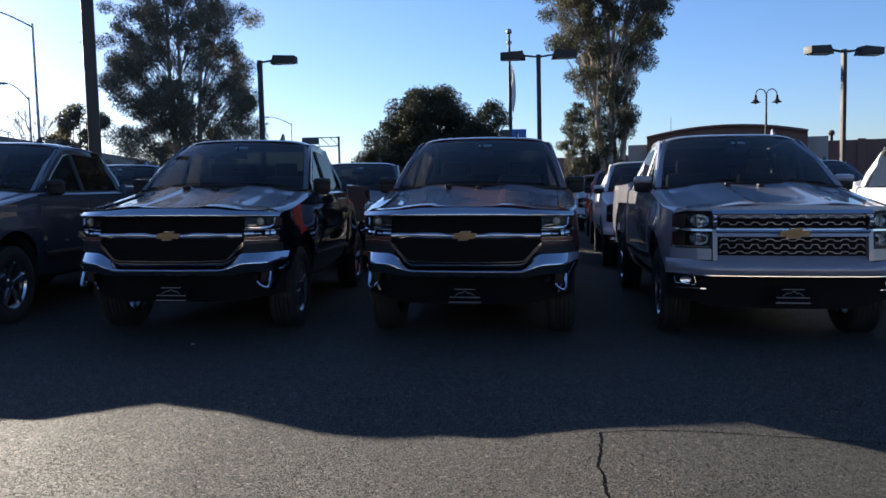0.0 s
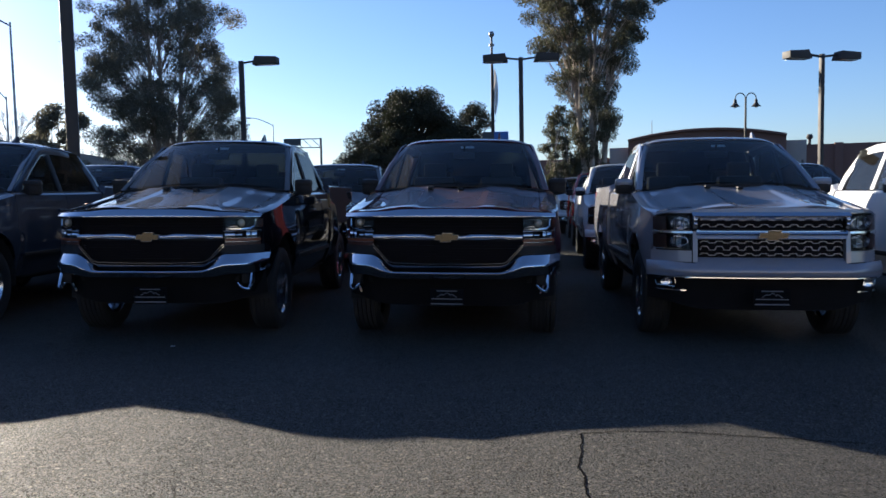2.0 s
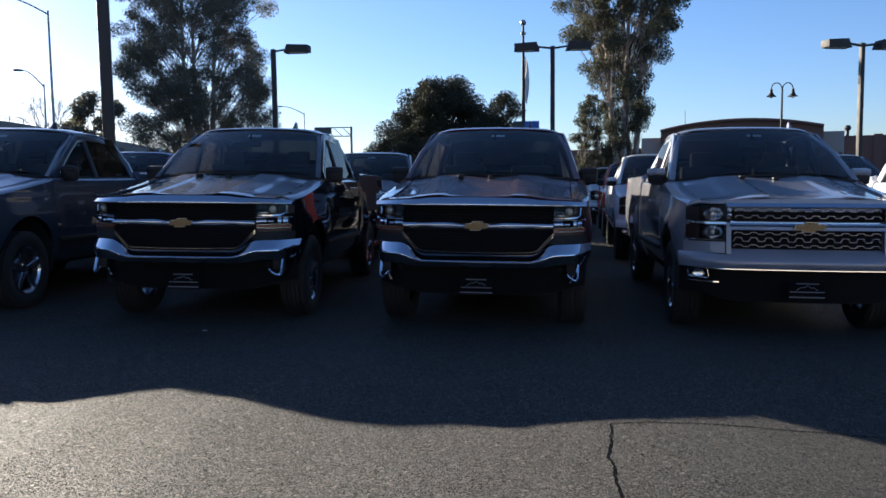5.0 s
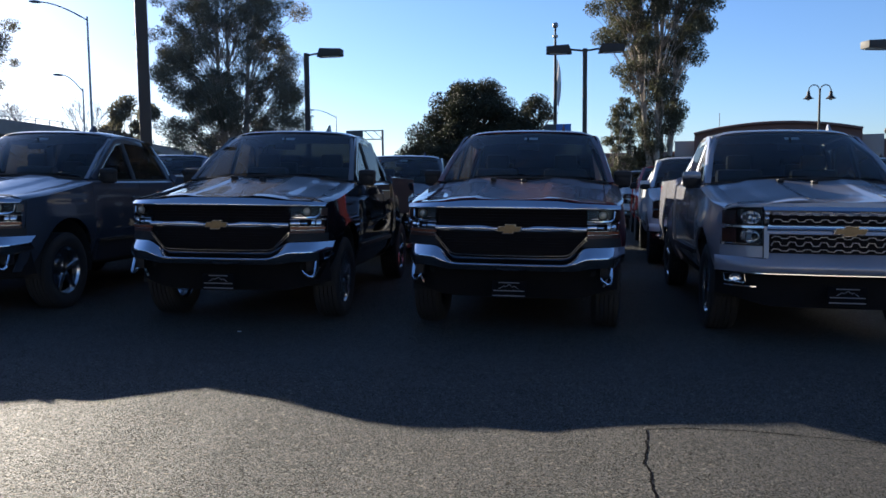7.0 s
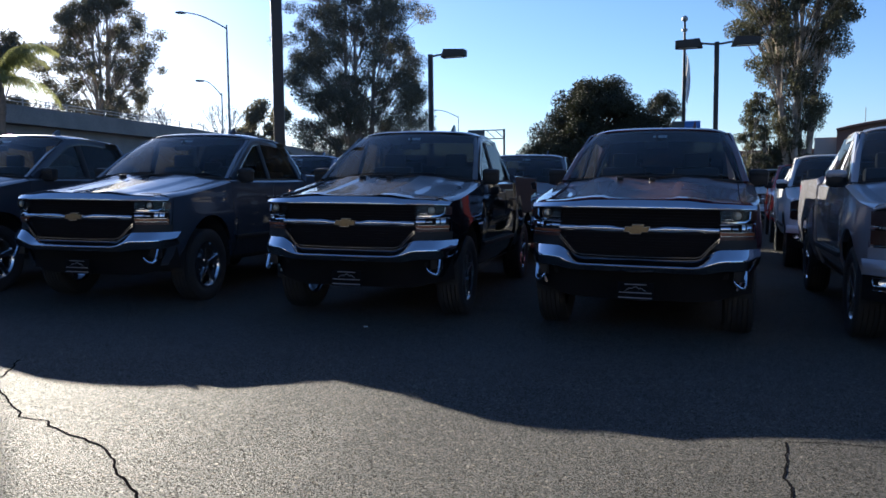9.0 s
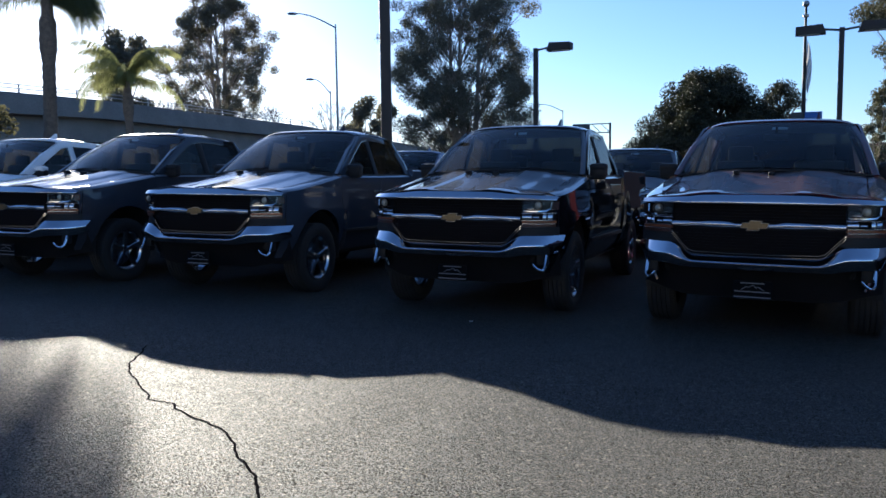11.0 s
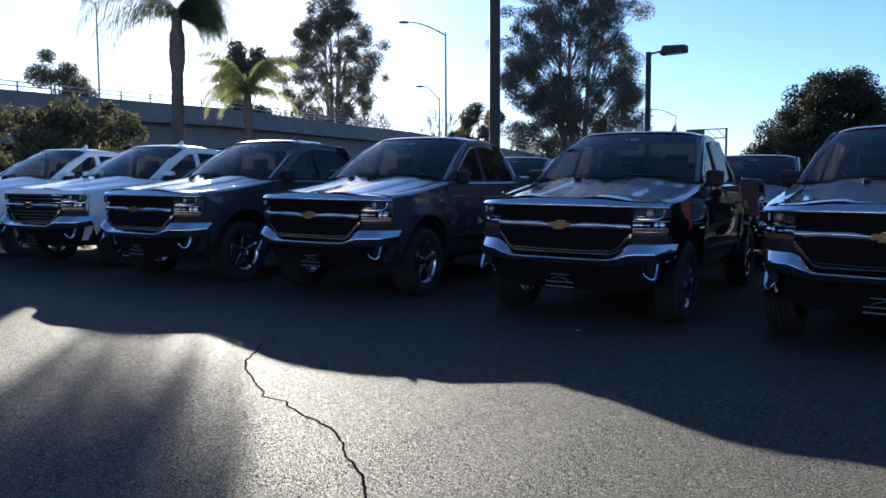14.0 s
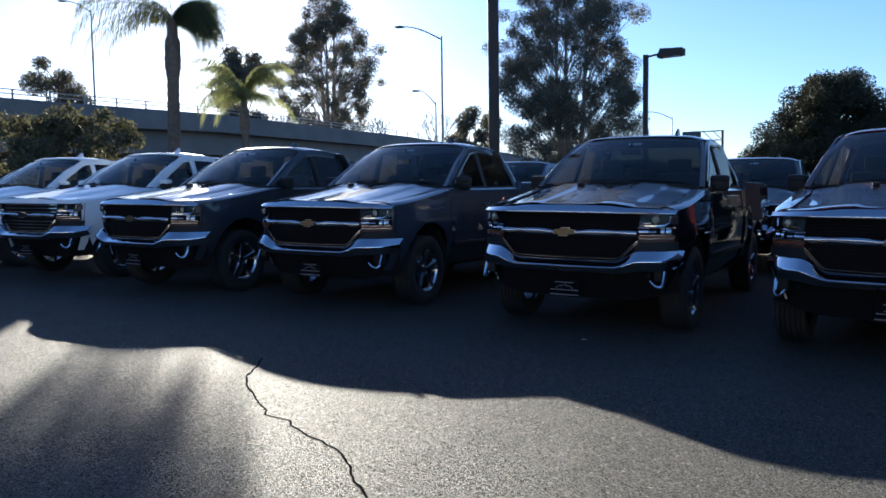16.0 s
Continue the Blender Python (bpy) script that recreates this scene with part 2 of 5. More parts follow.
EUC = leaf_mat("eucalyptus_leaves", (0.080, 0.082, 0.065), (0.155, 0.145, 0.115), (0.20, 0.185, 0.11), 0.32)
EUC_GREEN = leaf_mat("green_gum_leaves", (0.045, 0.050, 0.034), (0.095, 0.090, 0.058), (0.12, 0.12, 0.055), 0.22)
OAK = leaf_mat("oak_leaves", (0.022, 0.026, 0.016), (0.042, 0.044, 0.026), (0.05, 0.055, 0.02), 0.10)
FROND = leaf_mat("palm_leaflets", (0.05, 0.065, 0.03), (0.10, 0.11, 0.05), (0.16, 0.17, 0.06), 0.35)
FROND_PALE = leaf_mat("young_palm_leaflets", (0.09, 0.11, 0.04), (0.15, 0.16, 0.07), (0.36, 0.37, 0.15), 0.45)
SHRUB = leaf_mat("shrub_leaves", (0.045, 0.055, 0.028), (0.10, 0.09, 0.05), (0.13, 0.12, 0.06), 0.28)
LENS_WHITE = mat("lamp_lens", (0.55, 0.56, 0.55), 0.3, vary=0.1)
BLUE_SIGN = mat("blue_sign", (0.03, 0.12, 0.42), 0.4, vary=0.1)
FLAG_WHITE = mat("flag_cloth", (0.75, 0.75, 0.75), 0.8, vary=0.08)
SIGN_BACK = mat("sign_back", (0.05, 0.06, 0.065), 0.6, vary=0.15)


# ---- building helpers ----
def part(name, bm, material, parent=None, label="", smooth=True, at=None):
    me = bpy.data.meshes.new(name)
    bmesh.ops.recalc_face_normals(bm, faces=bm.faces)
    bm.to_mesh(me)
    bm.free()
    return link(name, me, material, parent, label, smooth, at)


def link(name, me, material, parent=None, label="", smooth=True, at=None):
    if material is not None and not me.materials:
        me.materials.append(material)
    if smooth:
        me.shade_smooth()
        me.set_sharp_from_angle(angle=radians(32))
    ob = new(name, me)
    ob.parent = parent
    if at is not None:
        ob.matrix_basis = at
    return tagged(ob, label)


def base(name, label, category, group="", kind=""):
    return tagged(new(name), label, category, group, kind)


def box(bm, cx, cy, cz, sx, sy, sz, m=None, bevel=0.0):
    """A bevelled box added to bm."""
    mm = Matrix.Translation((cx, cy, cz)) @ Matrix.Diagonal((sx, sy, sz, 1))
    vs = bmesh.ops.create_cube(bm, size=1.0, matrix=(m @ mm) if m is not None else mm)["verts"]
    if bevel:
        es = list({e for v in vs for e in v.link_edges})
        bmesh.ops.bevel(bm, geom=es, offset=bevel, segments=2, profile=0.6, affect="EDGES")
    return bm


def boxed(*a, **k):
    return box(bmesh.new(), *a, **k)


def tube(bm, points, radii, sides=8):
    """A tapered round tube along points."""
    pts = [Vector(p) for p in points]
    rings = []
    for i, p in enumerate(pts):
        d = (pts[min(i + 1, len(pts) - 1)] - pts[max(i - 1, 0)]).normalized()
        q = d.to_track_quat("Z", "Y")
        r = radii[i] if isinstance(radii, (list, tuple)) else radii
        rings.append([bm.verts.new(p + q @ Vector((r * math.cos(2 * math.pi * k / sides), r * math.sin(2 * math.pi * k / sides), 0))) for k in range(sides)])
    for a, b in zip(rings, rings[1:]):
        for k in range(sides):
            bm.faces.new((a[k], a[(k + 1) % sides], b[(k + 1) % sides], b[k]))
    bm.faces.new(rings[0])
    bm.faces.new(rings[-1])
    return bm


def bar(bm, points, w, h, up=(0, 0, 1)):
    """A rectangular bar swept along points."""
    pts, rings = [Vector(p) for p in points], []
    for i, p in enumerate(pts):
        d = (pts[min(i + 1, len(pts) - 1)] - pts[max(i - 1, 0)]).normalized()
        s = d.cross(Vector(up)).normalized()
        t = s.cross(d).normalized()
        c = 0.3
        ring = []
        for a, b in ((-1, -1 + c), (-1, 1 - c), (-1 + c, 1), (1 - c, 1), (1, 1 - c), (1, -1 + c), (1 - c, -1), (-1 + c, -1)):
            ring.append(bm.verts.new(p + s * a * w / 2 + t * b * h / 2))
        rings.append(ring)
    for a, b in zip(rings, rings[1:]):
        for k in range(8):
            bm.faces.new((a[k], a[(k + 1) % 8], b[(k + 1) % 8], b[k]))
    bm.faces.new(rings[0])
    bm.faces.new(rings[-1])
    return bm


def sheet(fn, nu, nv, thick=0.0):
    """A grid over (0..1, 0..1) by fn, given thickness."""
    bm = bmesh.new()
    vs = [[bm.verts.new(fn(i / nu, j / nv)) for j in range(nv + 1)] for i in range(nu + 1)]
    for i in range(nu):
        for j in range(nv):
            bm.faces.new((vs[i][j], vs[i + 1][j], vs[i + 1][j + 1], vs[i][j + 1]))
    if thick:
        bmesh.ops.recalc_face_normals(bm, faces=bm.faces)
        bmesh.ops.solidify(bm, geom=bm.faces[:], thickness=thick)
    return bm


def lathe(bm, profile, sides=28, axis="x"):
    """A ring profile of (radius, along) turned about the axis."""
    rings = []
    for r, a in profile:
        ring = []
        for k in range(sides):
            c, s = r * math.cos(2 * math.pi * k / sides), r * math.sin(2 * math.pi * k / sides)
            ring.append(bm.verts.new((a, c, s) if axis == "x" else ((c, a, s) if axis == "y" else (c, s, a))))
        rings.append(ring)
    for a, b in zip(rings, rings[1:]):
        for k in range(sides):
            bm.faces.new((a[k], a[(k + 1) % sides], b[(k + 1) % sides], b[k]))
    return bm


def lerp(a, b, t):
    return a + (b - a) * t


def curve(table, x):
    """Piecewise-linear look-up in ((x, y), ...)."""
    if x <= table[0][0]:
        return table[0][1]
    for (xa, ya), (xb, yb) in zip(table, table[1:]):
        if x <= xb:
            return lerp(ya, yb, (x - xa) / (xb - xa))
    return table[-1][1]


def smoothstep(a, b, x):
    t = min(1.0, max(0.0, (x - a) / (b - a)))
    return t * t * (3 - 2 * t)


# ---- ground ----
# heights added to the asphalt in front of the trucks to shape their shadow edge: x and metres
SHADE_FIT = ((-6.0, 0.0), (-4.9, 0.012), (-4.3, 0.022), (-3.8, 0.008), (-3.2, 0.0), (-2.2, 0.0), (-1.78, 0.006), (-1.46, -0.010), (-1.16, -0.006), (-0.78, -0.042), (-0.23, -0.045), (0.28, -0.025), (0.6, -0.006), (0.85, 0.014), (1.15, 0.0), (1.6, -0.045), (2.2, -0.105), (3.0, -0.15), (4.8, -0.17))


def ground_z(x, y):
    """The lot falls gently away from the camera and to the right, and levels out behind the first row."""
    gy = -0.0275 * (min(y, 7.5) + 3.5 * (1 - math.exp(-max(0, y - 7.5) / 3.5)) * 0.55)
    gx = -0.020 * 16 * math.tanh(x / 16)
    gx += curve(SHADE_FIT, x) * smoothstep(5.4, 3.6, y) - 0.09 * smoothstep(4.4, 7.8, y)
    k = 1 / (1 + (max(0.0, math.hypot(x, y) - 25) / 40) ** 2)
    gy = max(gy, -0.27) if y > -30 else 0.3
    return (gx * k + gy * k - 0.27 * (1 - k))


def on_lot(x, y, yaw, wheelbase=3.645, front=0.98, track=1.7):
    """The pose of a vehicle that stands with its wheels on the lot: front at (x, y), rear towards +y."""
    a = radians(yaw)
    f, s = Vector((-math.sin(a), math.cos(a), 0)), Vector((math.cos(a), math.sin(a), 0))
    def g(u, v):
        p = Vector((x, y, 0)) + s * u + f * v
        return Vector((p.x, p.y, ground_z(p.x, p.y)))
    fl, fr, rl, rr = g(-track / 2, front), g(track / 2, front), g(-track / 2, front + wheelbase), g(track / 2, front + wheelbase)
    yv = ((rl + rr) - (fl + fr)).normalized()
    xv = ((fr + rr) - (fl + rl)).normalized()
    zv = xv.cross(yv).normalized()
    xv = yv.cross(zv)
    o = (fl + fr + rl + rr) / 4 - yv * (front + wheelbase / 2) + zv * 0.09
    return Matrix(((xv.x, yv.x, zv.x, o.x), (xv.y, yv.y, zv.y, o.y), (xv.z, yv.z, zv.z, o.z), (0, 0, 0, 1)))


def stretch(near, step, far):
    """Grid lines: even near the middle, wider and wider outwards."""
    out, d, s = [], 0.0, step
    while d < near:
        out.append(d)
        d += s
    while d < far:
        out.append(d)
        s *= 1.35
        d += s
    out.append(far)
    return [-v for v in reversed(out[1:])] + out


bm = bmesh.new()
gx_, gy_ = stretch(24, 0.3, 3000), stretch(24, 0.3, 3000)
gv = [[bm.verts.new((x, y, ground_z(x, y))) for y in gy_] for x in gx_]
for i in range(len(gx_) - 1):
    for j in range(len(gy_) - 1):
        bm.faces.new((gv[i][j], gv[i + 1][j], gv[i + 1][j + 1], gv[i][j + 1]))
ground = tagged(part("ground", bm, ASPHALT), "worn grey asphalt of a sloping car park", "ground", kind="structure")


PAVED = BVHTree.FromPolygons([v.co for v in ground.data.vertices], [p.vertices for p in ground.data.polygons])


def paved_z(x, y):
    """Height of the asphalt as it is meshed."""
    hit = PAVED.ray_cast(Vector((x, y, 3.0)), Vector((0, 0, -1)))[0]
    return hit.z if hit else ground_z(x, y)


def crack(name, way, width, seed, label):
    """A jagged open crack in the asphalt that wanders along a way."""
    rnd = random.Random(seed)
    pts = []
    for (xa, ya), (xb, yb) in zip(way, way[1:]):
        n = max(2, int(math.hypot(xb - xa, yb - ya) / 0.025))
        for k in range(n):
            t = k / n
            pts.append((lerp(xa, xb, t), lerp(ya, yb, t)))
    pts.append(way[-1])
    b = bmesh.new()
    rows, bent, wob = [], [], 0.0
    for i, (x, y) in enumerate(pts):
        xb, yb = pts[min(i + 1, len(pts) - 1)]
        xa, ya = pts[max(i - 1, 0)]
        d = Vector((xb - xa, yb - ya)).normalized()
        wob = wob * 0.8 + rnd.uniform(-0.0055, 0.0055)
        bent.append(Vector((x, y)) + Vector((-d.y, d.x)) * wob)
    for i, p in enumerate(bent):
        d = (bent[min(i + 1, len(bent) - 1)] - bent[max(i - 1, 0)]).normalized()
        s = Vector((-d.y, d.x))
        w = width * rnd.uniform(0.75, 1.0)
        rows.append([b.verts.new((*q, paved_z(*q) + 0.0025)) for q in (p - s * w * 0.5, p + s * w * 0.5)])
    for a, c in zip(rows, rows[1:]):
        b.faces.new((a[0], a[1], c[1], c[0]))
    return tagged(part(name, b, CRACK, smooth=False), label, "crack", kind="structure")


# ---- pickup trucks ----
# Truck space: x across (right as one faces the grille), y from the grille to the tailgate, z up.
FRONT_AXLE, REAR_AXLE, WHEEL_R, LENGTH = 0.98, 4.625, 0.405, 5.84
LIFT = 0.09                      # the wheels hang this much lower than the body's own zero
CAB_A, CAB_B, CAB_C, BED = 1.50, 2.62, 3.62, 3.72


def bow(u):
    """How far the nose curves back towards its corners."""
    a = abs(u)
    return 0.09 * a * a + (1.5 * (a - 0.6) ** 2 if a > 0.6 else 0.0)


def nose(u0, u1, top, low, off=0.0, thick=0.02, nu=16, nz=3, lean=0.10, pivot=0.87):
    """A panel of the nose between u0 and u1; top and low are heights or functions of u. lean: metres back per metre up."""
    tf = top if callable(top) else (lambda u: top)
    lf = low if callable(low) else (lambda u: low)

    def fn(s, t):
        u = lerp(u0, u1, s)
        z = lerp(lf(u), tf(u), t)
        return (u, bow(u) + off + lean * (z - pivot), z)
    return sheet(fn, nu, nz, thick)


def moulding(u0, u1, top, low, off, section, nu=28, nz=8, thick=0.012):
    """A rounded strip across the nose; section(t) gives how far back it lies from its low edge (0) to its top edge (1)."""
    tf = top if callable(top) else (lambda u: top)
    lf = low if callable(low) else (lambda u: low)

    def fn(s, t):
        u = lerp(u0, u1, s)
        return (u, bow(u) + off + section(t), lerp(lf(u), tf(u), t))
    return sheet(fn, nu, nz, thick)


SIDE = ((0.34, 0.872), (0.38, 0.885), (0.46, 0.925), (0.56, 0.960), (0.72, 0.986), (0.90, 0.990), (1.04, 0.988), (1.12, 0.984), (1.28, 0.972), (1.42, 0.958))


def belt(v):
    return curve(((0.2, 1.072), (0.6, 1.120), (1.1, 1.195), (1.5, 1.263), (2.6, 1.275), (3.66, 1.295), (3.72, 1.385), (5.9, 1.395)), v)


def side_u(z, v):
    """Half width of the flank; the wheel arches bulge."""
    u = curve(SIDE, z)
    for c in (FRONT_AXLE, REAR_AXLE):
        u += 0.028 * smoothstep(0.72, 0.46, abs(v - c)) * smoothstep(1.12, 0.80, z)
    if v < 0.75:
        u -= 0.055 * (0.75 - v) ** 2 / 0.2
    return u


def side_low(v):
    z = 0.36
    for c in (FRONT_AXLE, REAR_AXLE):
        d = abs(v - c)
        if d < 0.50:
            z = max(z, 0.37 + math.sqrt(max(0.0, 0.50 ** 2 - d * d)) ** 0.92 * 0.97)
    return z


def flank(sign, v0, v1, inner, rise, n=None):
    """A body panel of the flank, rolled in at its top to the half width inner."""
    n = n or max(6, int((v1 - v0) / 0.055))

    def fn(s, t):
        v = lerp(v0, v1, s)
        lo, hi = side_low(v), belt(v)
        if t < 0.78:
            z = lerp(lo, hi, t / 0.78)
            return (sign * side_u(z, v), v, z)
        k = (t - 0.78) / 0.22
        iu = inner(v) if callable(inner) else inner
        u0 = side_u(hi, v)
        return (sign * lerp(u0, iu, k ** 1.3), v, hi + rise * math.sin(k * math.pi / 2))
    return sheet(fn, n, 18, 0.018)


def cowl(u):
    """The line where hood and windshield meet: y and z."""
    return 1.33 + 0.20 * (u / 0.82) ** 2, 1.352 - 0.040 * (u / 0.82) ** 2


def hood_z(u, s):
    a = abs(u)
    front = 1.139 - 0.012 * smoothstep(0.38, 0.56, a) - 0.025 * (a / 0.82) ** 2
    back = cowl(u)[1] - 0.01
    z = lerp(front, back, 0.03 * (1 - math.exp(-s / 0.03)) + 0.97 * s ** 1.16)
    ridge = smoothstep(0.25, 0.32, a) * (1 - smoothstep(0.53, 0.63, a))
    z += 0.013 * ridge * smoothstep(-0.30, 0.15, s)
    z -= 0.022 * (a / 0.82) ** 2 * smoothstep(0.0, 0.25, s) * (1 - smoothstep(0.75, 1.0, s))
    z -= 0.012 * (1 - smoothstep(0.05, 0.28, a)) * smoothstep(-0.30, 0.15, s)
    return z


def windshield_point(u, t, push=0.0):
    """Point of the windshield: u across at the base (-1..1), t from base to top."""
    half = lerp(0.865, 0.722, t) - 0.025 * smoothstep(0.78, 1.0, t)
    x = u * half
    y0, z0 = cowl(0.82 * u)
    y1, z1 = 2.22 + 0.16 * u * u, 1.872 - 0.016 * u * u - 0.010 * u ** 6
    y, z = lerp(y0 + 0.03, y1, t), lerp(z0 + 0.015, z1, t)
    bulge = 0.025 * math.sin(math.pi * t)
    return (x, y - bulge - push, z + bulge * 0.6)


def roof_point(s, t, drop=0.0):
    """s across (-1..1), t from the windshield to the rear glass."""
    y = lerp(2.22 + 0.16 * s * s, 3.44 - 0.05 * s * s, t)
    z = 1.896 + 0.028 * math.sin(math.pi * min(1, t * 1.15 + 0.08)) ** 0.8 - 0.012 * s * s - 0.044 * abs(s) ** 8 - 0.02 * t - 0.022 * math.exp(-t * 1.38 / 0.07) - drop
    return (s * lerp(0.715, 0.705, t), y, z)


WHEEL_MESHES = {}


def wheel(parent, u, v):
    """Tyre with its five-spoke alloy rim; the outer face looks away from the truck."""
    if not WHEEL_MESHES:
        b = bmesh.new()
        prof = [(0.25, -0.10), (0.30, -0.125), (0.36, -0.132), (0.388, -0.118), (0.401, -0.092)]
        for w in (-0.09, -0.048, -0.006, 0.036, 0.078):
            prof += [(0.409, w), (0.409, w + 0.030), (0.398, w + 0.033), (0.398, w + 0.039)]
        prof += [(0.388, 0.120), (0.36, 0.132), (0.30, 0.125), (0.25, 0.10)]
        lathe(b, prof, 48)
        me = bpy.data.meshes.new("tyre")
        bmesh.ops.recalc_face_normals(b, faces=b.faces)
        b.to_mesh(me)
        b.free()
        WHEEL_MESHES["tyre"] = me
        b = bmesh.new()
        lathe(b, [(0.245, -0.10), (0.262, -0.10), (0.262, -0.085), (0.235, -0.06), (0.225, 0.07), (0.262, 0.095), (0.262, 0.112), (0.248, 0.112), (0.232, 0.09)], 40)
        lathe(b, [(0.0, 0.085), (0.045, 0.085), (0.07, 0.075), (0.075, 0.03), (0.0, 0.03)], 24)
        for k in range(5):
            for e in (-0.10, 0.10):
                m = Matrix.Rotation(2 * math.pi * k / 5 + e, 4, "X")
                bar(b, [m @ Vector((0.078, 0, 0.05)), m @ Vector((0.085, 0, 0.15)), m @ Vector((0.098, e * 0.12, 0.245))], 0.038, 0.03, up=(1, 0, 0))
        lathe(b, [(0.17, -0.02), (0.17, 0.0), (0.0, 0.0)], 24)
        me = bpy.data.meshes.new("rim")
        bmesh.ops.recalc_face_normals(b, faces=b.faces)
        b.to_mesh(me)
        b.free()
        WHEEL_MESHES["rim"] = me
    s = 1 if u > 0 else -1
    at = pose(u, v, WHEEL_R - LIFT, 0, 0, 0 if s > 0 else 180)
    t = link("tyre", WHEEL_MESHES["tyre"], RUBBER, parent, "black rubber tyre", at=at)
    link("rim", WHEEL_MESHES["rim"], ALLOY, t, "five-spoke bright alloy rim")


def bowtie(w, h, d):
    """A plain slanted bow-tie badge."""
    b = bmesh.new()
    k, hh, q = 0.16 * w, h / 2, h * 0.27
    sl = h * 0.20
    outline = [(-w / 2, -q), (-k - sl, -q), (-k - sl * 1.6, -hh), (k, -hh), (k + sl * 0.4, -q), (w / 2 - sl, -q), (w / 2, q), (k + sl, q), (k + sl * 1.6, hh), (-k, hh), (-k - sl * 0.4, q), (-w / 2 + sl, q)]
    f = b.faces.new([b.verts.new((x, 0, z)) for x, z in outline])
    r = bmesh.ops.extrude_face_region(b, geom=[f])
    bmesh.ops.translate(b, vec=(0, -d, 0), verts=[g for g in r["geom"] if isinstance(g, bmesh.types.BMVert)])
    return b


def plate(parent, y, z):
    """Dealer's plate insert: plain bars and a mountain line on black."""
    p = part("plate", boxed(0, y, z, 0.30, 0.012, 0.15), PLATE, parent, "black dealer plate insert with white print", smooth=False)
    f = y - 0.0085
    for cz, w, h in ((0.058, 0.18, 0.008), (-0.012, 0.27, 0.008), (-0.056, 0.28, 0.010)):
        part("print_bar", boxed(0, f, z + cz, w, 0.003, h), INK, p, smooth=False)
    b = bmesh.new()
    pts = [(-0.085, 0.002), (-0.045, 0.030), (-0.03, 0.022), (0.005, 0.044), (0.03, 0.020), (0.045, 0.030), (0.085, 0.002)]
    for (xa, za), (xb, zb) in zip(pts, pts[1:]):
        bar(b, [(xa, f, z + za), (xb, f, z + zb)], 0.005, 0.003, up=(0, 1, 0))
    part("mountain_line", b, INK, p, smooth=False)


def lamp_a(root, s):
    """Stacked headlamp: projector over a row of bright blocks, smoked amber bars below."""
    lo, hi = lambda u: 0.795, lambda u: 1.052 + 0.005 * (abs(u) - 0.65)
    h = part("headlamp", nose(s * 0.655, s * 0.945, hi, lo, 0.060, 0.05, 10, 3), MESH, root, "stacked headlamp with bright blocks and amber lens")
    q = lambda u, z, o=0.014: (s * u, bow(u) + o + 0.1 * (z - 0.87), z)
    part("shroud", nose(s * 0.665, s * 0.760, 1.030, 0.962, 0.040, 0.012, 6, 2, 0.7, 0.96), MESH, h)
    b = bmesh.new()
    bmesh.ops.create_uvsphere(b, u_segments=16, v_segments=10, radius=0.036, matrix=pose(s * 0.79, bow(0.79) + 0.036, 1.000))
    part("projector", b, PROJECTOR, h, "round pale projector lens")
    b = bmesh.new()
    lathe(b, [(0.039, 0.0), (0.046, 0.0), (0.046, 0.03), (0.039, 0.03)], 20, "y")
    bmesh.ops.transform(b, matrix=pose(s * 0.79, bow(0.79) + 0.012, 1.000), verts=b.verts)
    part("projector_ring", b, LAMPGREY, h)
    b = bmesh.new()
    bar(b, [q(0.668, 0.948), q(0.78, 0.946), q(0.858, 0.950), q(0.888, 0.972), q(0.892, 1.034)], 0.015, 0.012, up=(0, 1, 0))
    part("lamp_frame", b, CHROME, h, "bright hook-shaped frame")
    b = bmesh.new()
    bar(b, [q(0.690, 0.970, 0.03), q(0.755, 0.969, 0.03)], 0.007, 0.010, up=(0, 1, 0))
    part("light_guide", b, SILVERED, h)
    part("chrome_strip", moulding(s * 0.655, s * 0.940, 0.938, 0.922, 0.006, lambda t: 0.02 * abs(2 * t - 1) ** 2, 10, 5), CHROME, h)
    for u0, u1, z0, z1 in ((0.662, 0.742, 0.878, 0.915), (0.752, 0.800, 0.884, 0.905), (0.830, 0.858, 0.872, 0.918), (0.868, 0.905, 0.872, 0.918)):
        part("bright_block", moulding(s * u0, s * u1, z1, z0, 0.016, lambda t: 0.035 * (t - 0.35) ** 2, 4, 5), CHROME, h)
    part("turn_signal", nose(s * 0.662, s * 0.935, 0.858, 0.838, 0.022, 0.02, 10, 2), AMBER, h, "amber turn signal")
    part("lower_lens", nose(s * 0.662, s * 0.930, 0.826, 0.802, 0.030, 0.015, 10, 2), AMBER_DARK, h, "smoked amber lens")
    for z in (0.864, 0.832):
        b = bmesh.new()
        bar(b, [q(0.664, z), q(0.80, z), q(0.925, z + 0.001)], 0.005, 0.010, up=(0, 1, 0))
        part("bright_line", b, SILVERED, h)
    part("side_marker", nose(s * 0.905, s * 0.948, 1.035, 0.962, 0.015, 0.02, 4, 2), AMBER_DARK, h)
    part("lens", nose(s * 0.658, s * 0.945, 1.045, 0.942, 0.004, 0.0, 10, 3), CLEAR, h, "clear lamp lens")


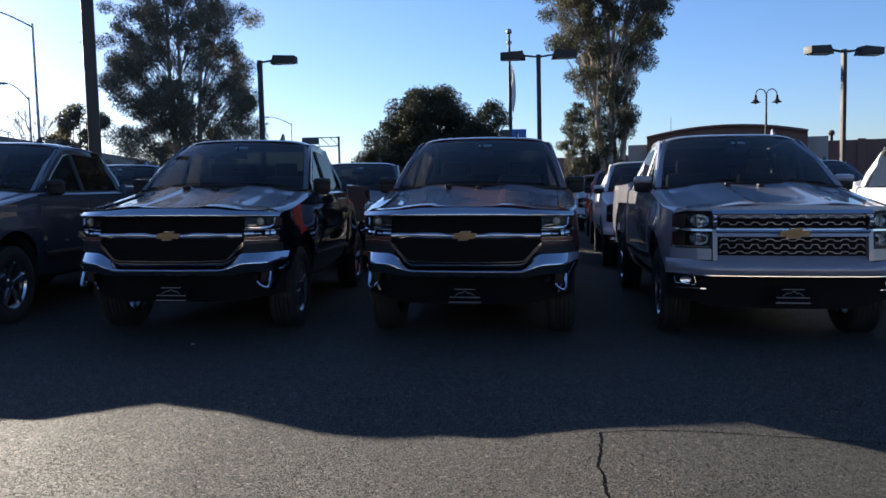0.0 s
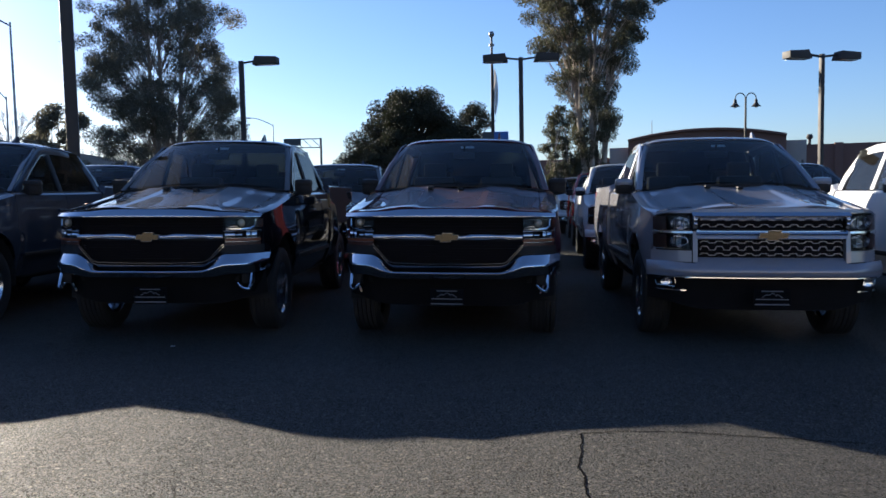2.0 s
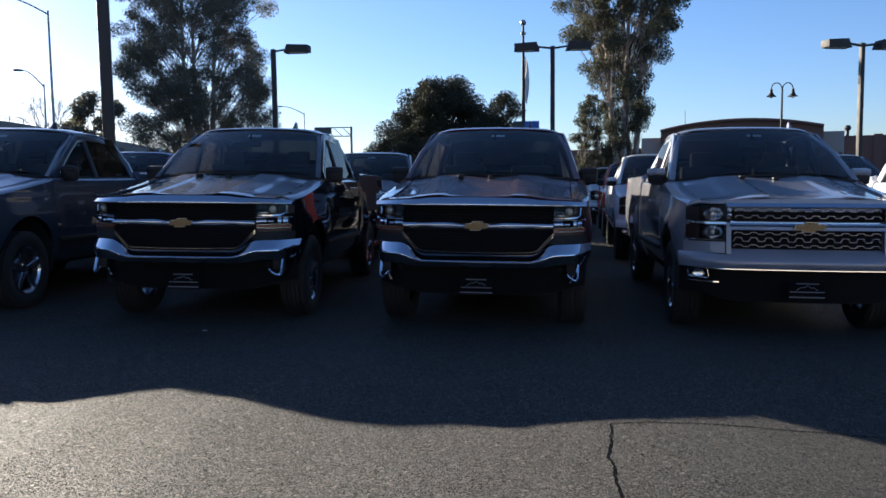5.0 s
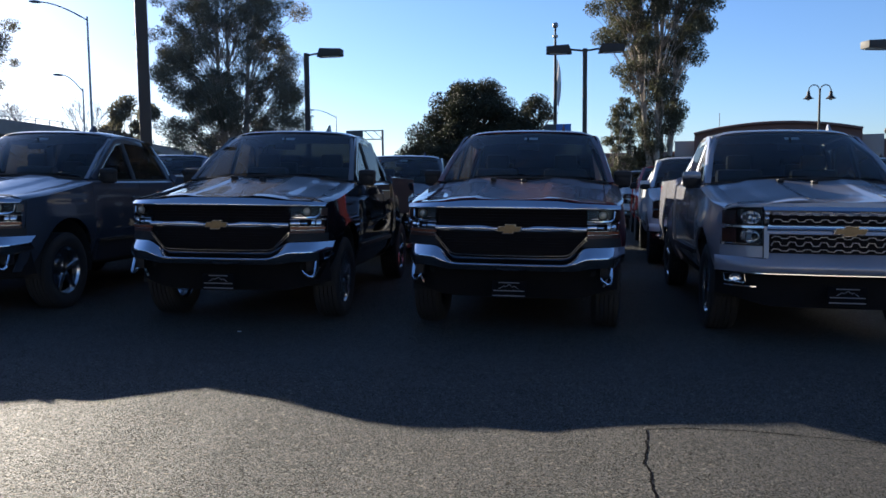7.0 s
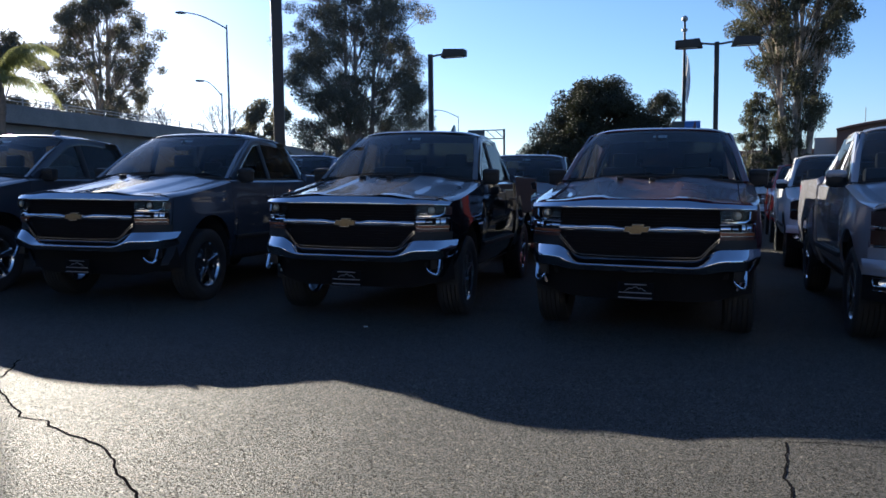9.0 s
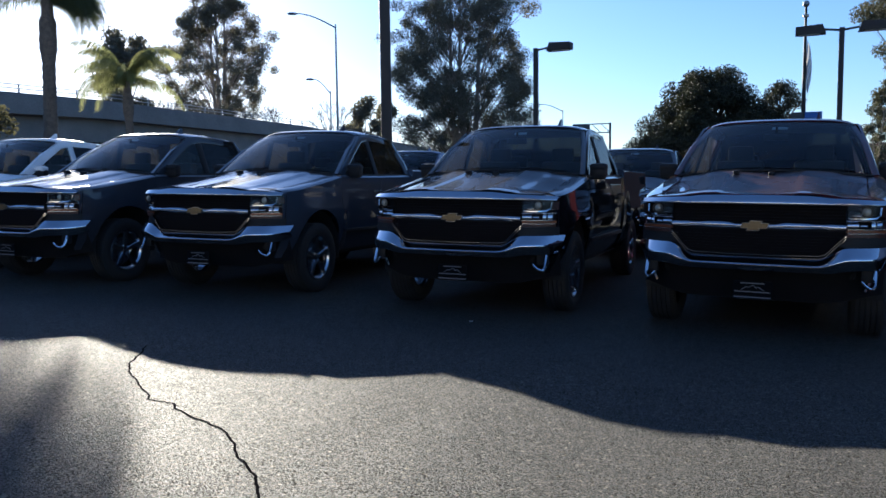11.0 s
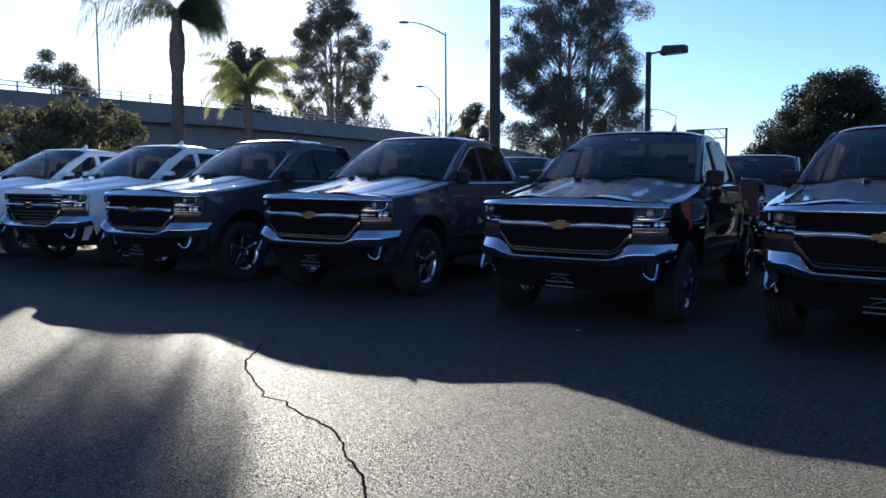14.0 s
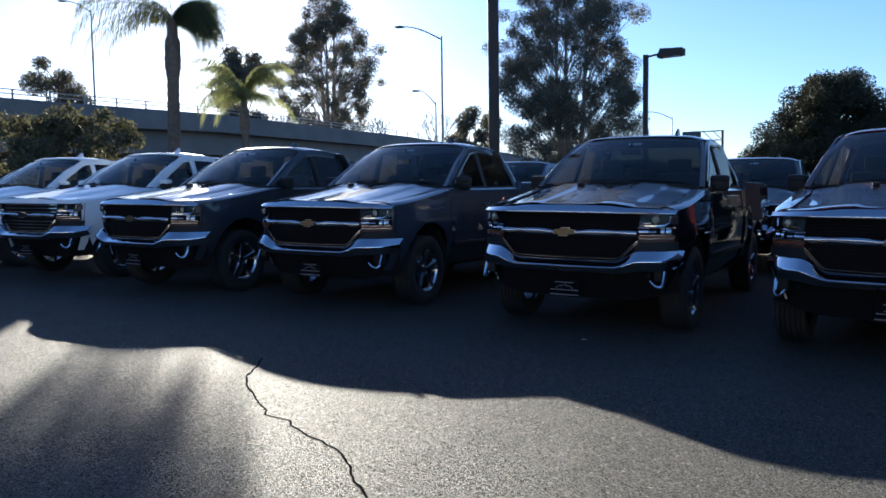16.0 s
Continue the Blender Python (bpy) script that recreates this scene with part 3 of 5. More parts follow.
def lamp_b(root, s):
    """Two square lamps, one over the other, in a black surround."""
    h = part("headlamp", nose(s * 0.645, s * 0.945, 1.075, 0.755, 0.075, 0.05, 10, 3), MESH, root, "pair of stacked square headlamps")
    for z in (0.995, 0.84):
        c = 0.745
        b = bmesh.new()
        lathe(b, [(0.060, 0.0), (0.058, 0.014), (0.050, 0.030), (0.034, 0.044), (0.016, 0.050), (0.0, 0.052)], 24, "y")
        bmesh.ops.transform(b, matrix=pose(s * c, bow(c) + 0.014, z) @ Matrix.Diagonal((1.35, 1, 0.95, 1)), verts=b.verts)
        part("bowl", b, SILVERED, h, "bright oval reflector bowl")
        b = bmesh.new()
        bmesh.ops.create_uvsphere(b, u_segments=12, v_segments=8, radius=0.018, matrix=pose(s * c, bow(c) + 0.030, z))
        part("bulb", b, LENS_WHITE, h)
        b = bmesh.new()
        for e in (-1, 1):
            bar(b, [(s * (c + e * 0.030), bow(c) + 0.022, z + 0.05), (s * (c + e * 0.034), bow(c) + 0.026, z - 0.05)], 0.006, 0.006, up=(0, 1, 0))
        part("reflector_rib", b, LAMPGREY, h)
        part("side_marker", nose(s * 0.845, s * 0.942, z + 0.058, z - 0.058, 0.030, 0.012, 5, 3), AMBER_DARK, h, "smoked amber corner lens")
        b = bmesh.new()
        bar(b, [(s * u, bow(u) + 0.014, z - 0.066) for u in (0.66, 0.76, 0.86, 0.94)], 0.006, 0.014, up=(0, 1, 0))
        part("bright_line", b, CHROME, h)
        part("lens", nose(s * 0.655, s * 0.945, z + 0.07, z - 0.07, 0.006, 0.0, 10, 3), CLEAR, h, "clear lamp lens")
    part("chrome_strip", nose(s * 0.645, s * 0.95, 0.926, 0.908, 0.008, 0.03, 10, 2), CHROME, h)


def honeycomb(z0, z1, u1, cells, rows, off):
    """Stepped chrome lines, one under the other, like the rows of a honeycomb."""
    b = bmesh.new()
    w, hgt = 2 * u1 / cells, (z1 - z0) / rows
    for r in range(rows + 1):
        pts = []
        for c in range(cells * 2 + 1):
            s = 1 if c % 2 else -1
            for e in (-0.37, 0.37):
                u = -u1 + w * (c / 2 + e * 0.5)
                if abs(u) <= u1:
                    z = z0 + hgt * r + s * hgt * 0.26
                    pts.append((u, bow(u) + off, min(max(z, z0), z1)))
        bar(b, pts, 0.0062, 0.022, up=(0, 1, 0))
    return b


def build_truck(kind, body):
    """A double-cab pickup; kind: 'bars' (chrome bumper, twin-bar grille), 'comb' (honeycomb grille, painted bumper), 'slats' (painted truck with slatted grille)."""
    root = new("pickup_truck")
    # nose
    zt = lambda u: 1.135 - 0.045 * (u / 0.9) ** 2
    if kind != "comb":
        part("upper_grille", nose(-0.65, 0.65, 1.045, 0.90, 0.075, 0.02), MESH, root, "black mesh upper grille")
        top_mat = CHROME if kind == "bars" else body
        part("grille_top_bar", moulding(-0.945, 0.945, lambda u: 1.124 - 0.012 * smoothstep(0.40, 0.56, abs(u)) - 0.024 * (u / 0.9) ** 2, 1.048, -0.022, lambda t: 0.052 * max(0.0, t - 0.24) ** 1.15 + 0.03 * max(0.0, 0.10 - t)), top_mat, root, "wide bar over the grille")
        low_g = lambda u: 0.655 + (max(0.0, abs(u) - 0.50)) * 0.86
        part("lower_grille", nose(-0.65, 0.65, 0.84, low_g, 0.08, 0.02), MESH, root, "black mesh lower grille")
        slat = 5
        for k in range(slat):
            z = lerp(0.925, 1.03, k / (slat - 1))
            part("grille_slat", nose(-0.645, 0.645, z + 0.005, z - 0.005, 0.032, 0.016, 14, 1), CHROME if kind == "slats" and k % 2 == 0 else MESH, root)
        for k in range(6):
            z = lerp(0.69, 0.81, k / 5)
            w = min(0.645, 0.50 + (z - 0.655) / 0.86)
            part("grille_slat", nose(-w, w, z + 0.005, z - 0.005, 0.035, 0.016, 14, 1), CHROME if kind == "slats" and k % 2 == 0 else MESH, root)
        b = moulding(-0.655, 0.655, lambda u: 0.905 - 0.012 * smoothstep(0.25, 0.12, abs(u)) - 0.008 * (u / 0.65) ** 2, lambda u: 0.862 + 0.008 * smoothstep(0.3, 0.5, abs(u)) - 0.012 * smoothstep(0.48, 0.56, abs(u)), -0.022, lambda t: 0.040 * max(0.0, t - 0.66) ** 1.2 + 0.05 * max(0.0, 0.18 - t) ** 1.2, 36)
        part("grille_bar", b, CHROME, root, "chrome bar across the grille")
        b = bmesh.new()
        for k in (0.0, 0.022):
            pts = [(-0.652, bow(0.652) + 0.01, 0.812 - k), (-0.605, bow(0.605) + 0.005, 0.765 - k), (-0.515, bow(0.515), 0.665 - k), (-0.47, bow(0.47), 0.652 - k), (-0.2, bow(0.2), 0.646 - k), (0.2, bow(0.2), 0.646 - k), (0.47, bow(0.47), 0.652 - k), (0.515, bow(0.515), 0.665 - k), (0.605, bow(0.605) + 0.005, 0.765 - k), (0.652, bow(0.652) + 0.01, 0.812 - k)]
            bar(b, pts, 0.03, 0.008, up=(0, 0, 1))
        part("grille_trim", b, CHROME, root, "thin chrome trim under the grille")
        part("badge_rim", bowtie(0.222, 0.084, 0.012), CHROME, root, at=pose(0, -0.020, 0.878))
        part("badge", bowtie(0.206, 0.070, 0.02), GOLD if kind == "bars" else BLACK, root, "plain gold bow-tie badge" if kind == "bars" else "plain black bow-tie badge", at=pose(0, -0.022, 0.878))
        for s in (-1, 1):
            lamp_a(root, s)
            # Sill is body paint in shade; that shade is put in as black.
            part("lamp_sill", nose(s * 0.62, s * 0.955, lambda u: 0.802, lambda u: 0.725, 0.05, 0.02, 10, 2), BLACK, root)
        # bumper: wings higher than the middle
        hi = lambda u: lerp(0.622, 0.722, smoothstep(0.46, 0.68, abs(u))) + 0.0 * u
        lo = lambda u: lerp(0.520, 0.548, smoothstep(0.52, 0.72, abs(u))) + 0.06 * smoothstep(0.9, 1.03, abs(u))

        def bumper_fn(s, t):
            u = lerp(-0.99, 0.99, s)
            z = lerp(lo(u), hi(u), t)
            return (u, bow(u) - 0.10 + 0.12 * smoothstep(0.86, 1.02, abs(u)) + 0.17 * max(0.0, t - 0.52) ** 1.05 + 0.13 * max(0.0, 0.44 - t) ** 1.1, z)
        part("bumper", sheet(bumper_fn, 48, 20, 0.012), CHROME, root, "chrome front bumper with raised wings")
        for s in (-1, 1):
            b = bmesh.new()
            box(b, s * 0.835, bow(0.835) + 0.03, 0.500, 0.11, 0.06, 0.10, bevel=0.012)
            part("hook_bracket", b, BLACK, root)
            b = bmesh.new()
            tube(b, [(s * 0.868, bow(0.868) - 0.020, 0.540), (s * 0.870, bow(0.87) - 0.050, 0.480), (s * 0.872, bow(0.872) - 0.078, 0.432), (s * 0.858, bow(0.858) - 0.090, 0.408), (s * 0.828, bow(0.828) - 0.090, 0.416), (s * 0.800, bow(0.8) - 0.082, 0.440), (s * 0.778, bow(0.778) - 0.070, 0.468)], [0.020, 0.018, 0.016, 0.014, 0.012, 0.011, 0.008], 8)
            part("tow_hook", b, CHROME, root, "bright recovery hook")
        part("valance", nose(-0.94, 0.94, lambda u: 0.56, lambda u: 0.25 + 0.08 * smoothstep(0.5, 0.95, abs(u)), 0.03, 0.03, 24, 4, -0.35), VALANCE, root, "black lower valance")
        plate(root, 0.010, 0.352)
    else:
        part("grille_frame", nose(-0.645, 0.645, 1.07, 0.645, 0.045, 0.02), MESH, root, "black grille backing")
        part("grille_top_bar", nose(-0.65, 0.65, 1.090, 1.058, -0.004, 0.05, 20, 3, 1.1, 1.06), CHROME, root, "chrome grille surround")
        part("grille_bottom_bar", nose(-0.62, 0.62, 0.702, 0.640, -0.030, 0.05, 20, 4, 1.0, 0.65), body, root)
        for s in (-1, 1):
            part("grille_side_bar", nose(s * 0.607, s * 0.645, 0.925, 0.66, 0.0, 0.05, 3, 6), body, root)
            part("grille_corner", nose(s * 0.607, s * 0.644, 1.058, 0.950, 0.004, 0.04, 4, 3), LAMPGREY, root)
            for z in (1.030, 0.992):
                part("corner_facet", moulding(s * 0.611, s * 0.640, z + 0.014, z - 0.014, -0.008, lambda t: 0.03 * (t - 0.4) ** 2, 4, 5), CHROME, root)
        part("grille_mesh", honeycomb(0.965, 1.040, 0.60, 10, 1, 0.018), MESHMETAL, root, "chrome honeycomb mesh, upper", smooth=False)
        part("grille_mesh", honeycomb(0.722, 0.842, 0.605, 10, 2, 0.018), MESHMETAL, root, "chrome honeycomb mesh, lower", smooth=False)
        part("grille_bar", nose(-0.62, 0.62, 0.938, 0.908, -0.012, 0.03, 24, 3, 1.0, 0.91), CHROME, root, "bright bar across the grille")
        part("grille_bar_slot", nose(-0.62, 0.62, 0.908, 0.892, 0.008, 0.02, 24, 1), MESH, root)
        part("grille_bar_trim", nose(-0.62, 0.62, 0.892, 0.864, -0.010, 0.03, 24, 2, 0.2), body, root)
        part("badge_rim", bowtie(0.262, 0.090, 0.012), CHROME, root, at=pose(0, -0.026, 0.893))
        part("badge", bowtie(0.244, 0.074, 0.02), GOLD, root, "plain gold bow-tie badge", at=pose(0, -0.028, 0.893))
        part("hood_lip", nose(-0.90, 0.90, lambda u: 1.128 - 0.035 * (u / 0.9) ** 2, lambda u: 1.082, 0.01, 0.03, 24, 3), body, root)
        for s in (-1, 1):
            lamp_b(root, s)
            part("lamp_sill", nose(s * 0.60, s * 0.955, 0.757, 0.66, 0.05, 0.02, 10, 2), body, root)

        def bumper_fn(s, t):
            u = lerp(-1.0, 1.0, s)
            z = lerp(0.535, 0.655 + 0.012 * smoothstep(0.6, 0.9, abs(u)), t)
            out = 0.055 * math.sin(math.pi * (0.2 + 0.72 * t))
            return (u, bow(u) - 0.03 - out, z)
        part("bumper", sheet(bumper_fn, 40, 8, 0.012), body, root, "silver painted front bumper")
        part("bumper_trim", nose(-0.995, 0.995, 0.542, 0.535, -0.075, 0.02, 36, 1), CHROME, root)
        part("valance", nose(-0.97, 0.97, lambda u: 0.54, lambda u: 0.24 + 0.08 * smoothstep(0.5, 0.95, abs(u)), 0.0, 0.03, 24, 4, -0.2), VALANCE, root, "black lower valance")
        for s in (-1, 1):
            b = bmesh.new()
            lathe(b, [(0.0, 0.02), (0.028, 0.015), (0.034, -0.01)], 20, "y")
            bmesh.ops.transform(b, matrix=pose(s * 0.845, bow(0.845) - 0.005, 0.482) @ Matrix.Diagonal((1.5, 1, 1, 1)), verts=b.verts)
            part("fog_lamp", b, SILVERED, root, "small oval fog lamp")
            b = bmesh.new()
            fr = [(s * uu, bow(uu) - 0.012, zz) for uu, zz in ((0.775, 0.445), (0.915, 0.452), (0.925, 0.515), (0.78, 0.52), (0.772, 0.46))]
            bar(b, fr, 0.004, 0.012, up=(0, 1, 0))
            part("fog_frame", b, CHROME, root)
            part("fog_trim", nose(s * 0.70, s * 0.93, 0.425, 0.415, -0.01, 0.015, 8, 1), CHROME, root)
        plate(root, -0.025, 0.365)
    part("nose_core", boxed(0, 0.42, 0.74, 1.50, 0.40, 0.58, bevel=0.05), UNDER, root)
    for s in (-1, 1):
        part("corner_core", boxed(s * 0.79, 0.47, 0.80, 0.22, 0.28, 0.42, bevel=0.04), UNDER, root)
    # hood
    def hood_fn(s, t):
        u = lerp(-0.815, 0.815, s)
        v0 = bow(u) + 0.04
        return (u, lerp(v0, cowl(u)[0] - 0.015, t), hood_z(u, t))
    part("hood", sheet(hood_fn, 84, 22, 0.015), body, root, "painted hood with pressed ridges")
    for u in (-0.28, 0.03):
        part("washer_nozzle", boxed(u, 1.17, hood_z(u, 0.86) + 0.016, 0.055, 0.09, 0.034, bevel=0.012), BLACK, root)
    # flanks
    for s in (-1, 1):
        def cap_fn(p, t, s=s):
            u = lerp(0.795, 0.935 + 0.03 * t, p)
            v0 = bow(u) + 0.015
            v = lerp(v0, 0.50, t)
            k = max(0.0, (v - 0.18) / 1.33)
            z = lerp(hood_z(0.815, k), belt(v) + 0.012, smoothstep(0.0, 1.0, p)) - 0.004 - 0.02 * p ** 3
            return (s * u, v, z)
        part("fender_cap", sheet(cap_fn, 8, 8, 0.01), body, root)
        part("fender", flank(s, 0.285, CAB_A - 0.004, lambda v: 0.82, 0.035), body, root, "painted front fender")
        part("front_door", flank(s, CAB_A + 0.004, CAB_B - 0.004, 0.905, 0.03), body, root, "front door")
        part("rear_door", flank(s, CAB_B + 0.004, CAB_C - 0.004, 0.905, 0.03), body, root, "rear door")
        part("bed_side", flank(s, BED + 0.01, LENGTH - 0.02, 0.86, 0.02), body, root, "side of the load bed")
        part("cab_corner", flank(s, CAB_C + 0.004, BED - 0.006, 0.905, 0.03, 3), body, root)
        for v, nm in ((CAB_B - 0.16, "door_handle"), (CAB_C - 0.14, "door_handle")):
            part(nm, boxed(s * (side_u(1.08, v) + 0.022), v, 1.085, 0.025, 0.17, 0.032, bevel=0.009), body, root)
        part("sill_trim", boxed(s * 0.99, 2.55, 0.60, 0.03, 1.9, 0.05, bevel=0.01), BLACK, root)
        # wheel houses
        for c in (FRONT_AXLE, REAR_AXLE):
            b = bmesh.new()
            lathe(b, [(0.50, 0.0), (0.49, -0.36), (0.0, -0.36)] if s > 0 else [(0.50, 0.0), (0.49, 0.36), (0.0, 0.36)], 32)
            bmesh.ops.delete(b, geom=[f for f in b.faces if f.calc_center_median().z < -0.06], context="FACES")
            part("wheel_house", b, UNDER, root, at=pose(s * 0.955, c, 0.37))
        wheel(root, s * 0.845, FRONT_AXLE)
        wheel(root, s * 0.845, REAR_AXLE)
        # glasshouse
        a0, a1 = (s * 0.895, 1.52, 1.29), windshield_point(s, 1.0)
        mid = windshield_point(s, 0.5)
        b = bmesh.new()
        bar(b, [a0, (mid[0] + s * 0.012, mid[1] + 0.02, mid[2] - 0.004), (a1[0] - s * 0.004, a1[1] + 0.03, a1[2] - 0.030)], 0.060, 0.045, up=(0, -0.6, 0.8))
        part("windshield_pillar", b, body, root)
        rail = [(s * 0.706, 2.40, 1.825), (s * 0.728, 2.58, 1.840), (s * 0.730, 2.9, 1.838), (s * 0.712, 3.42, 1.800)]
        b = bmesh.new()
        bar(b, rail, 0.06, 0.045)
        part("roof_rail", b, body, root)
        b = bmesh.new()
        bar(b, [(s * 0.918, 1.60, 1.29), (s * 0.842, 2.00, 1.56), (s * 0.772, 2.36, 1.775), (s * 0.752, 2.60, 1.815), (s * 0.748, 2.95, 1.812), (s * 0.735, 3.36, 1.775)], 0.10, 0.03, up=(s, 0, 0.3))
        part("door_frame", b, body, root)
        b = bmesh.new()
        bar(b, [(s * 0.905, CAB_B - 0.01, 1.295), (s * 0.738, CAB_B - 0.05, 1.825)], 0.10, 0.04, up=(s, 0, 0.3))
        part("door_pillar", b, BLACK if kind == "bars" else body, root)
        b = bmesh.new()
        bar(b, [(s * 0.905, CAB_C + 0.02, 1.305), (s * 0.85, CAB_C - 0.05, 1.48), (s * 0.712, 3.38, 1.785)], 0.14, 0.05, up=(s, 0, 0.3))
        part("rear_pillar", b, body, root)
        b = bmesh.new()
        bar(b, [(s * 0.872, CAB_C + 0.02, 1.305), (s * 0.817, CAB_C - 0.05, 1.48), (s * 0.680, 3.38, 1.785)], 0.17, 0.012, up=(s, 0, 0.3))
        part("pillar_trim", b, TRIM, root)

        def pane(v0, v1, w0, w1):
            def fn(p, t):
                return (s * lerp(0.915, 0.758, t) * 0.985, lerp(lerp(v0, v1, p), lerp(w0, w1, p), t), lerp(1.295, 1.832, t))
            return sheet(fn, 2, 4, 0.0)
        part("side_window", pane(1.50, CAB_B - 0.02, 2.36, CAB_B - 0.04), WINDSHIELD, root, "front side window")
        part("side_window", pane(CAB_B + 0.05, CAB_C - 0.02, CAB_B + 0.02, 3.38), PRIVACY, root, "tinted rear side window")
        b = bmesh.new()
        bar(b, [(s * 0.925, 1.50, belt(1.5) + 0.030), (s * 0.925, CAB_C, belt(3.6) + 0.031)], 0.012, 0.018)
        part("window_trim", b, CHROME if kind == "slats" else BLACK, root)
        # mirrors
        m = part("door_mirror", boxed(s * 1.020, 1.78, 1.345, 0.19, 0.115, 0.17, bevel=0.05), BLACK, root, "door mirror housing")
        part("mirror_cap", boxed(s * 1.022, 1.775, 1.390, 0.194, 0.119, 0.088, bevel=0.042), BLACK if kind == "bars" else body, m)
        part("mirror_pane", boxed(s * 1.02, 1.839, 1.345, 0.13, 0.006, 0.11), MIRROR, m, smooth=False)
        b = bmesh.new()
        bar(b, [(s * 0.89, 1.74, 1.285), (s * 0.97, 1.78, 1.285)], 0.07, 0.05)
        part("mirror_arm", b, BLACK, m)
    # roof, glass
    part("roof", sheet(lambda a, t: roof_point(2 * a - 1, t ** 1.8), 24, 22, 0.02), body, root, "painted roof panel")
    part("headliner", sheet(lambda a, t: roof_point((2 * a - 1) * 0.90, 0.07 + 0.93 * t, 0.040), 8, 6, 0.01), TRIM, root)
    part("windshield", sheet(lambda a, t: windshield_point((2 * a - 1) * 0.985, t), 20, 10, 0.0), WINDSHIELD, root, "curved windshield")
    part("windshield_band", sheet(lambda a, t: windshield_point((2 * a - 1) * 0.985, 0.93 + 0.07 * t, -0.012), 16, 2, 0.0), TRIM, root)
    part("rear_window", sheet(lambda a, t: ((2 * a - 1) * lerp(0.78, 0.69, t), lerp(3.70, 3.42, t), lerp(1.32, 1.83, t)), 6, 4, 0.0), REARGLASS, root)
    part("cab_back", boxed(0, 3.66, 0.98, 1.70, 0.05, 0.72), body, root)
    b = bmesh.new()
    bar(b, [(-0.86, 1.525, 1.303), (-0.4, 1.39, 1.340), (0, 1.345, 1.350), (0.4, 1.39, 1.340), (0.86, 1.525, 1.303)], 0.10, 0.02)
    part("cowl_panel", b, BLACK, root)
    for u in (-0.55, 0.10):
        b = bmesh.new()
        p = [Vector(windshield_point((u + 0.06 + k * 0.5) / 0.8, 0.005 + 0.018 * k, 0.012)) for k in (0.0, 0.5, 1.0)]
        tube(b, p, 0.006, 6)
        part("wiper", b, BLACK, root)
    f0 = roof_point(0.78 if kind == "comb" else 0.52, 0.30)
    b = bmesh.new()
    vs = [b.verts.new((f0[0] + a * 0.022, f0[1] + y, f0[2] + z)) for y, z, a in ((-0.08, -0.012, -1), (-0.08, -0.012, 1), (0.07, -0.012, 1), (0.07, -0.012, -1), (0.035, 0.086, -0.3), (0.035, 0.086, 0.3), (0.075, 0.080, 0.3), (0.075, 0.080, -0.3))]
    for q in ((0, 1, 2, 3), (4, 5, 6, 7), (0, 1, 5, 4), (1, 2, 6, 5), (2, 3, 7, 6), (3, 0, 4, 7)):
        b.faces.new([vs[k] for k in q])
    part("antenna_fin", b, body, root, "small roof antenna fin", smooth=False)
    # load bed and tail
    part("bed_floor", boxed(0, 4.78, 0.76, 1.66, 2.06, 0.05), UNDER, root)
    part("bed_front", boxed(0, 3.76, 1.07, 1.72, 0.04, 0.60), body, root)
    part("tailgate", boxed(0, 5.80, 1.08, 1.62, 0.06, 0.60, bevel=0.015), body, root, "tailgate")
    part("rear_bumper", boxed(0, 5.86, 0.62, 1.92, 0.14, 0.16, bevel=0.03), CHROME, root, "chrome rear bumper")
    for s in (-1, 1):
        part("bed_liner", boxed(s * 0.86, 4.78, 1.07, 0.03, 2.02, 0.60), UNDER, root)
        part("tail_lamp", boxed(s * 0.90, 5.80, 1.12, 0.15, 0.09, 0.44, bevel=0.02), REDLENS, root, "red tail lamp")
    # underside
    part("chassis", boxed(0, 2.95, 0.40, 1.10, 5.2, 0.30, bevel=0.02), UNDER, root)
    part("cab_floor", boxed(0, 2.6, 0.46, 1.74, 2.3, 0.24), UNDER, root)
    part("firewall", boxed(0, 1.42, 0.88, 1.70, 0.06, 0.70), UNDER, root)
    for v in (FRONT_AXLE, REAR_AXLE):
        b = bmesh.new()
        tube(b, [(-0.8, v, WHEEL_R - LIFT), (0.8, v, WHEEL_R - LIFT)], 0.05, 10)
        part("axle", b, UNDER, root)
    # cabin
    part("dashboard", boxed(0, 1.80, 1.14, 1.50, 0.42, 0.24, bevel=0.06), TRIM, root)
    for u in (-0.40, 0.40):
        st = part("front_seat", boxed(u, 2.62, 1.15, 0.50, 0.16, 0.66, m=None, bevel=0.05), SEAT, root)
        part("headrest", boxed(u, 2.66, 1.555, 0.27, 0.10, 0.18, bevel=0.04), SEAT, st)
        part("seat_cushion", boxed(u, 2.36, 0.82, 0.52, 0.52, 0.16, bevel=0.05), SEAT, st)
    rs = part("rear_seat", boxed(0, 3.45, 1.12, 1.40, 0.16, 0.62, bevel=0.05), SEAT, root)
    for u in (-0.42, 0.42):
        part("headrest", boxed(u, 3.47, 1.50, 0.28, 0.10, 0.15, bevel=0.04), SEAT, rs)
    b = bmesh.new()
    ring = [Vector((0.40 + 0.19 * math.cos(a), 2.06 + 0.06 * math.sin(a), 1.18 + 0.18 * math.sin(a))) for a in [2 * math.pi * k / 20 for k in range(21)]]
    tube(b, ring, 0.016, 6)
    bar(b, [(0.22, 2.06, 1.18), (0.58, 2.06, 1.18)], 0.04, 0.03)
    part("steering_wheel", b, TRIM, root)
    b = bmesh.new()
    box(b, 0, 2.02, 1.70, 0.24, 0.035, 0.07, bevel=0.015)
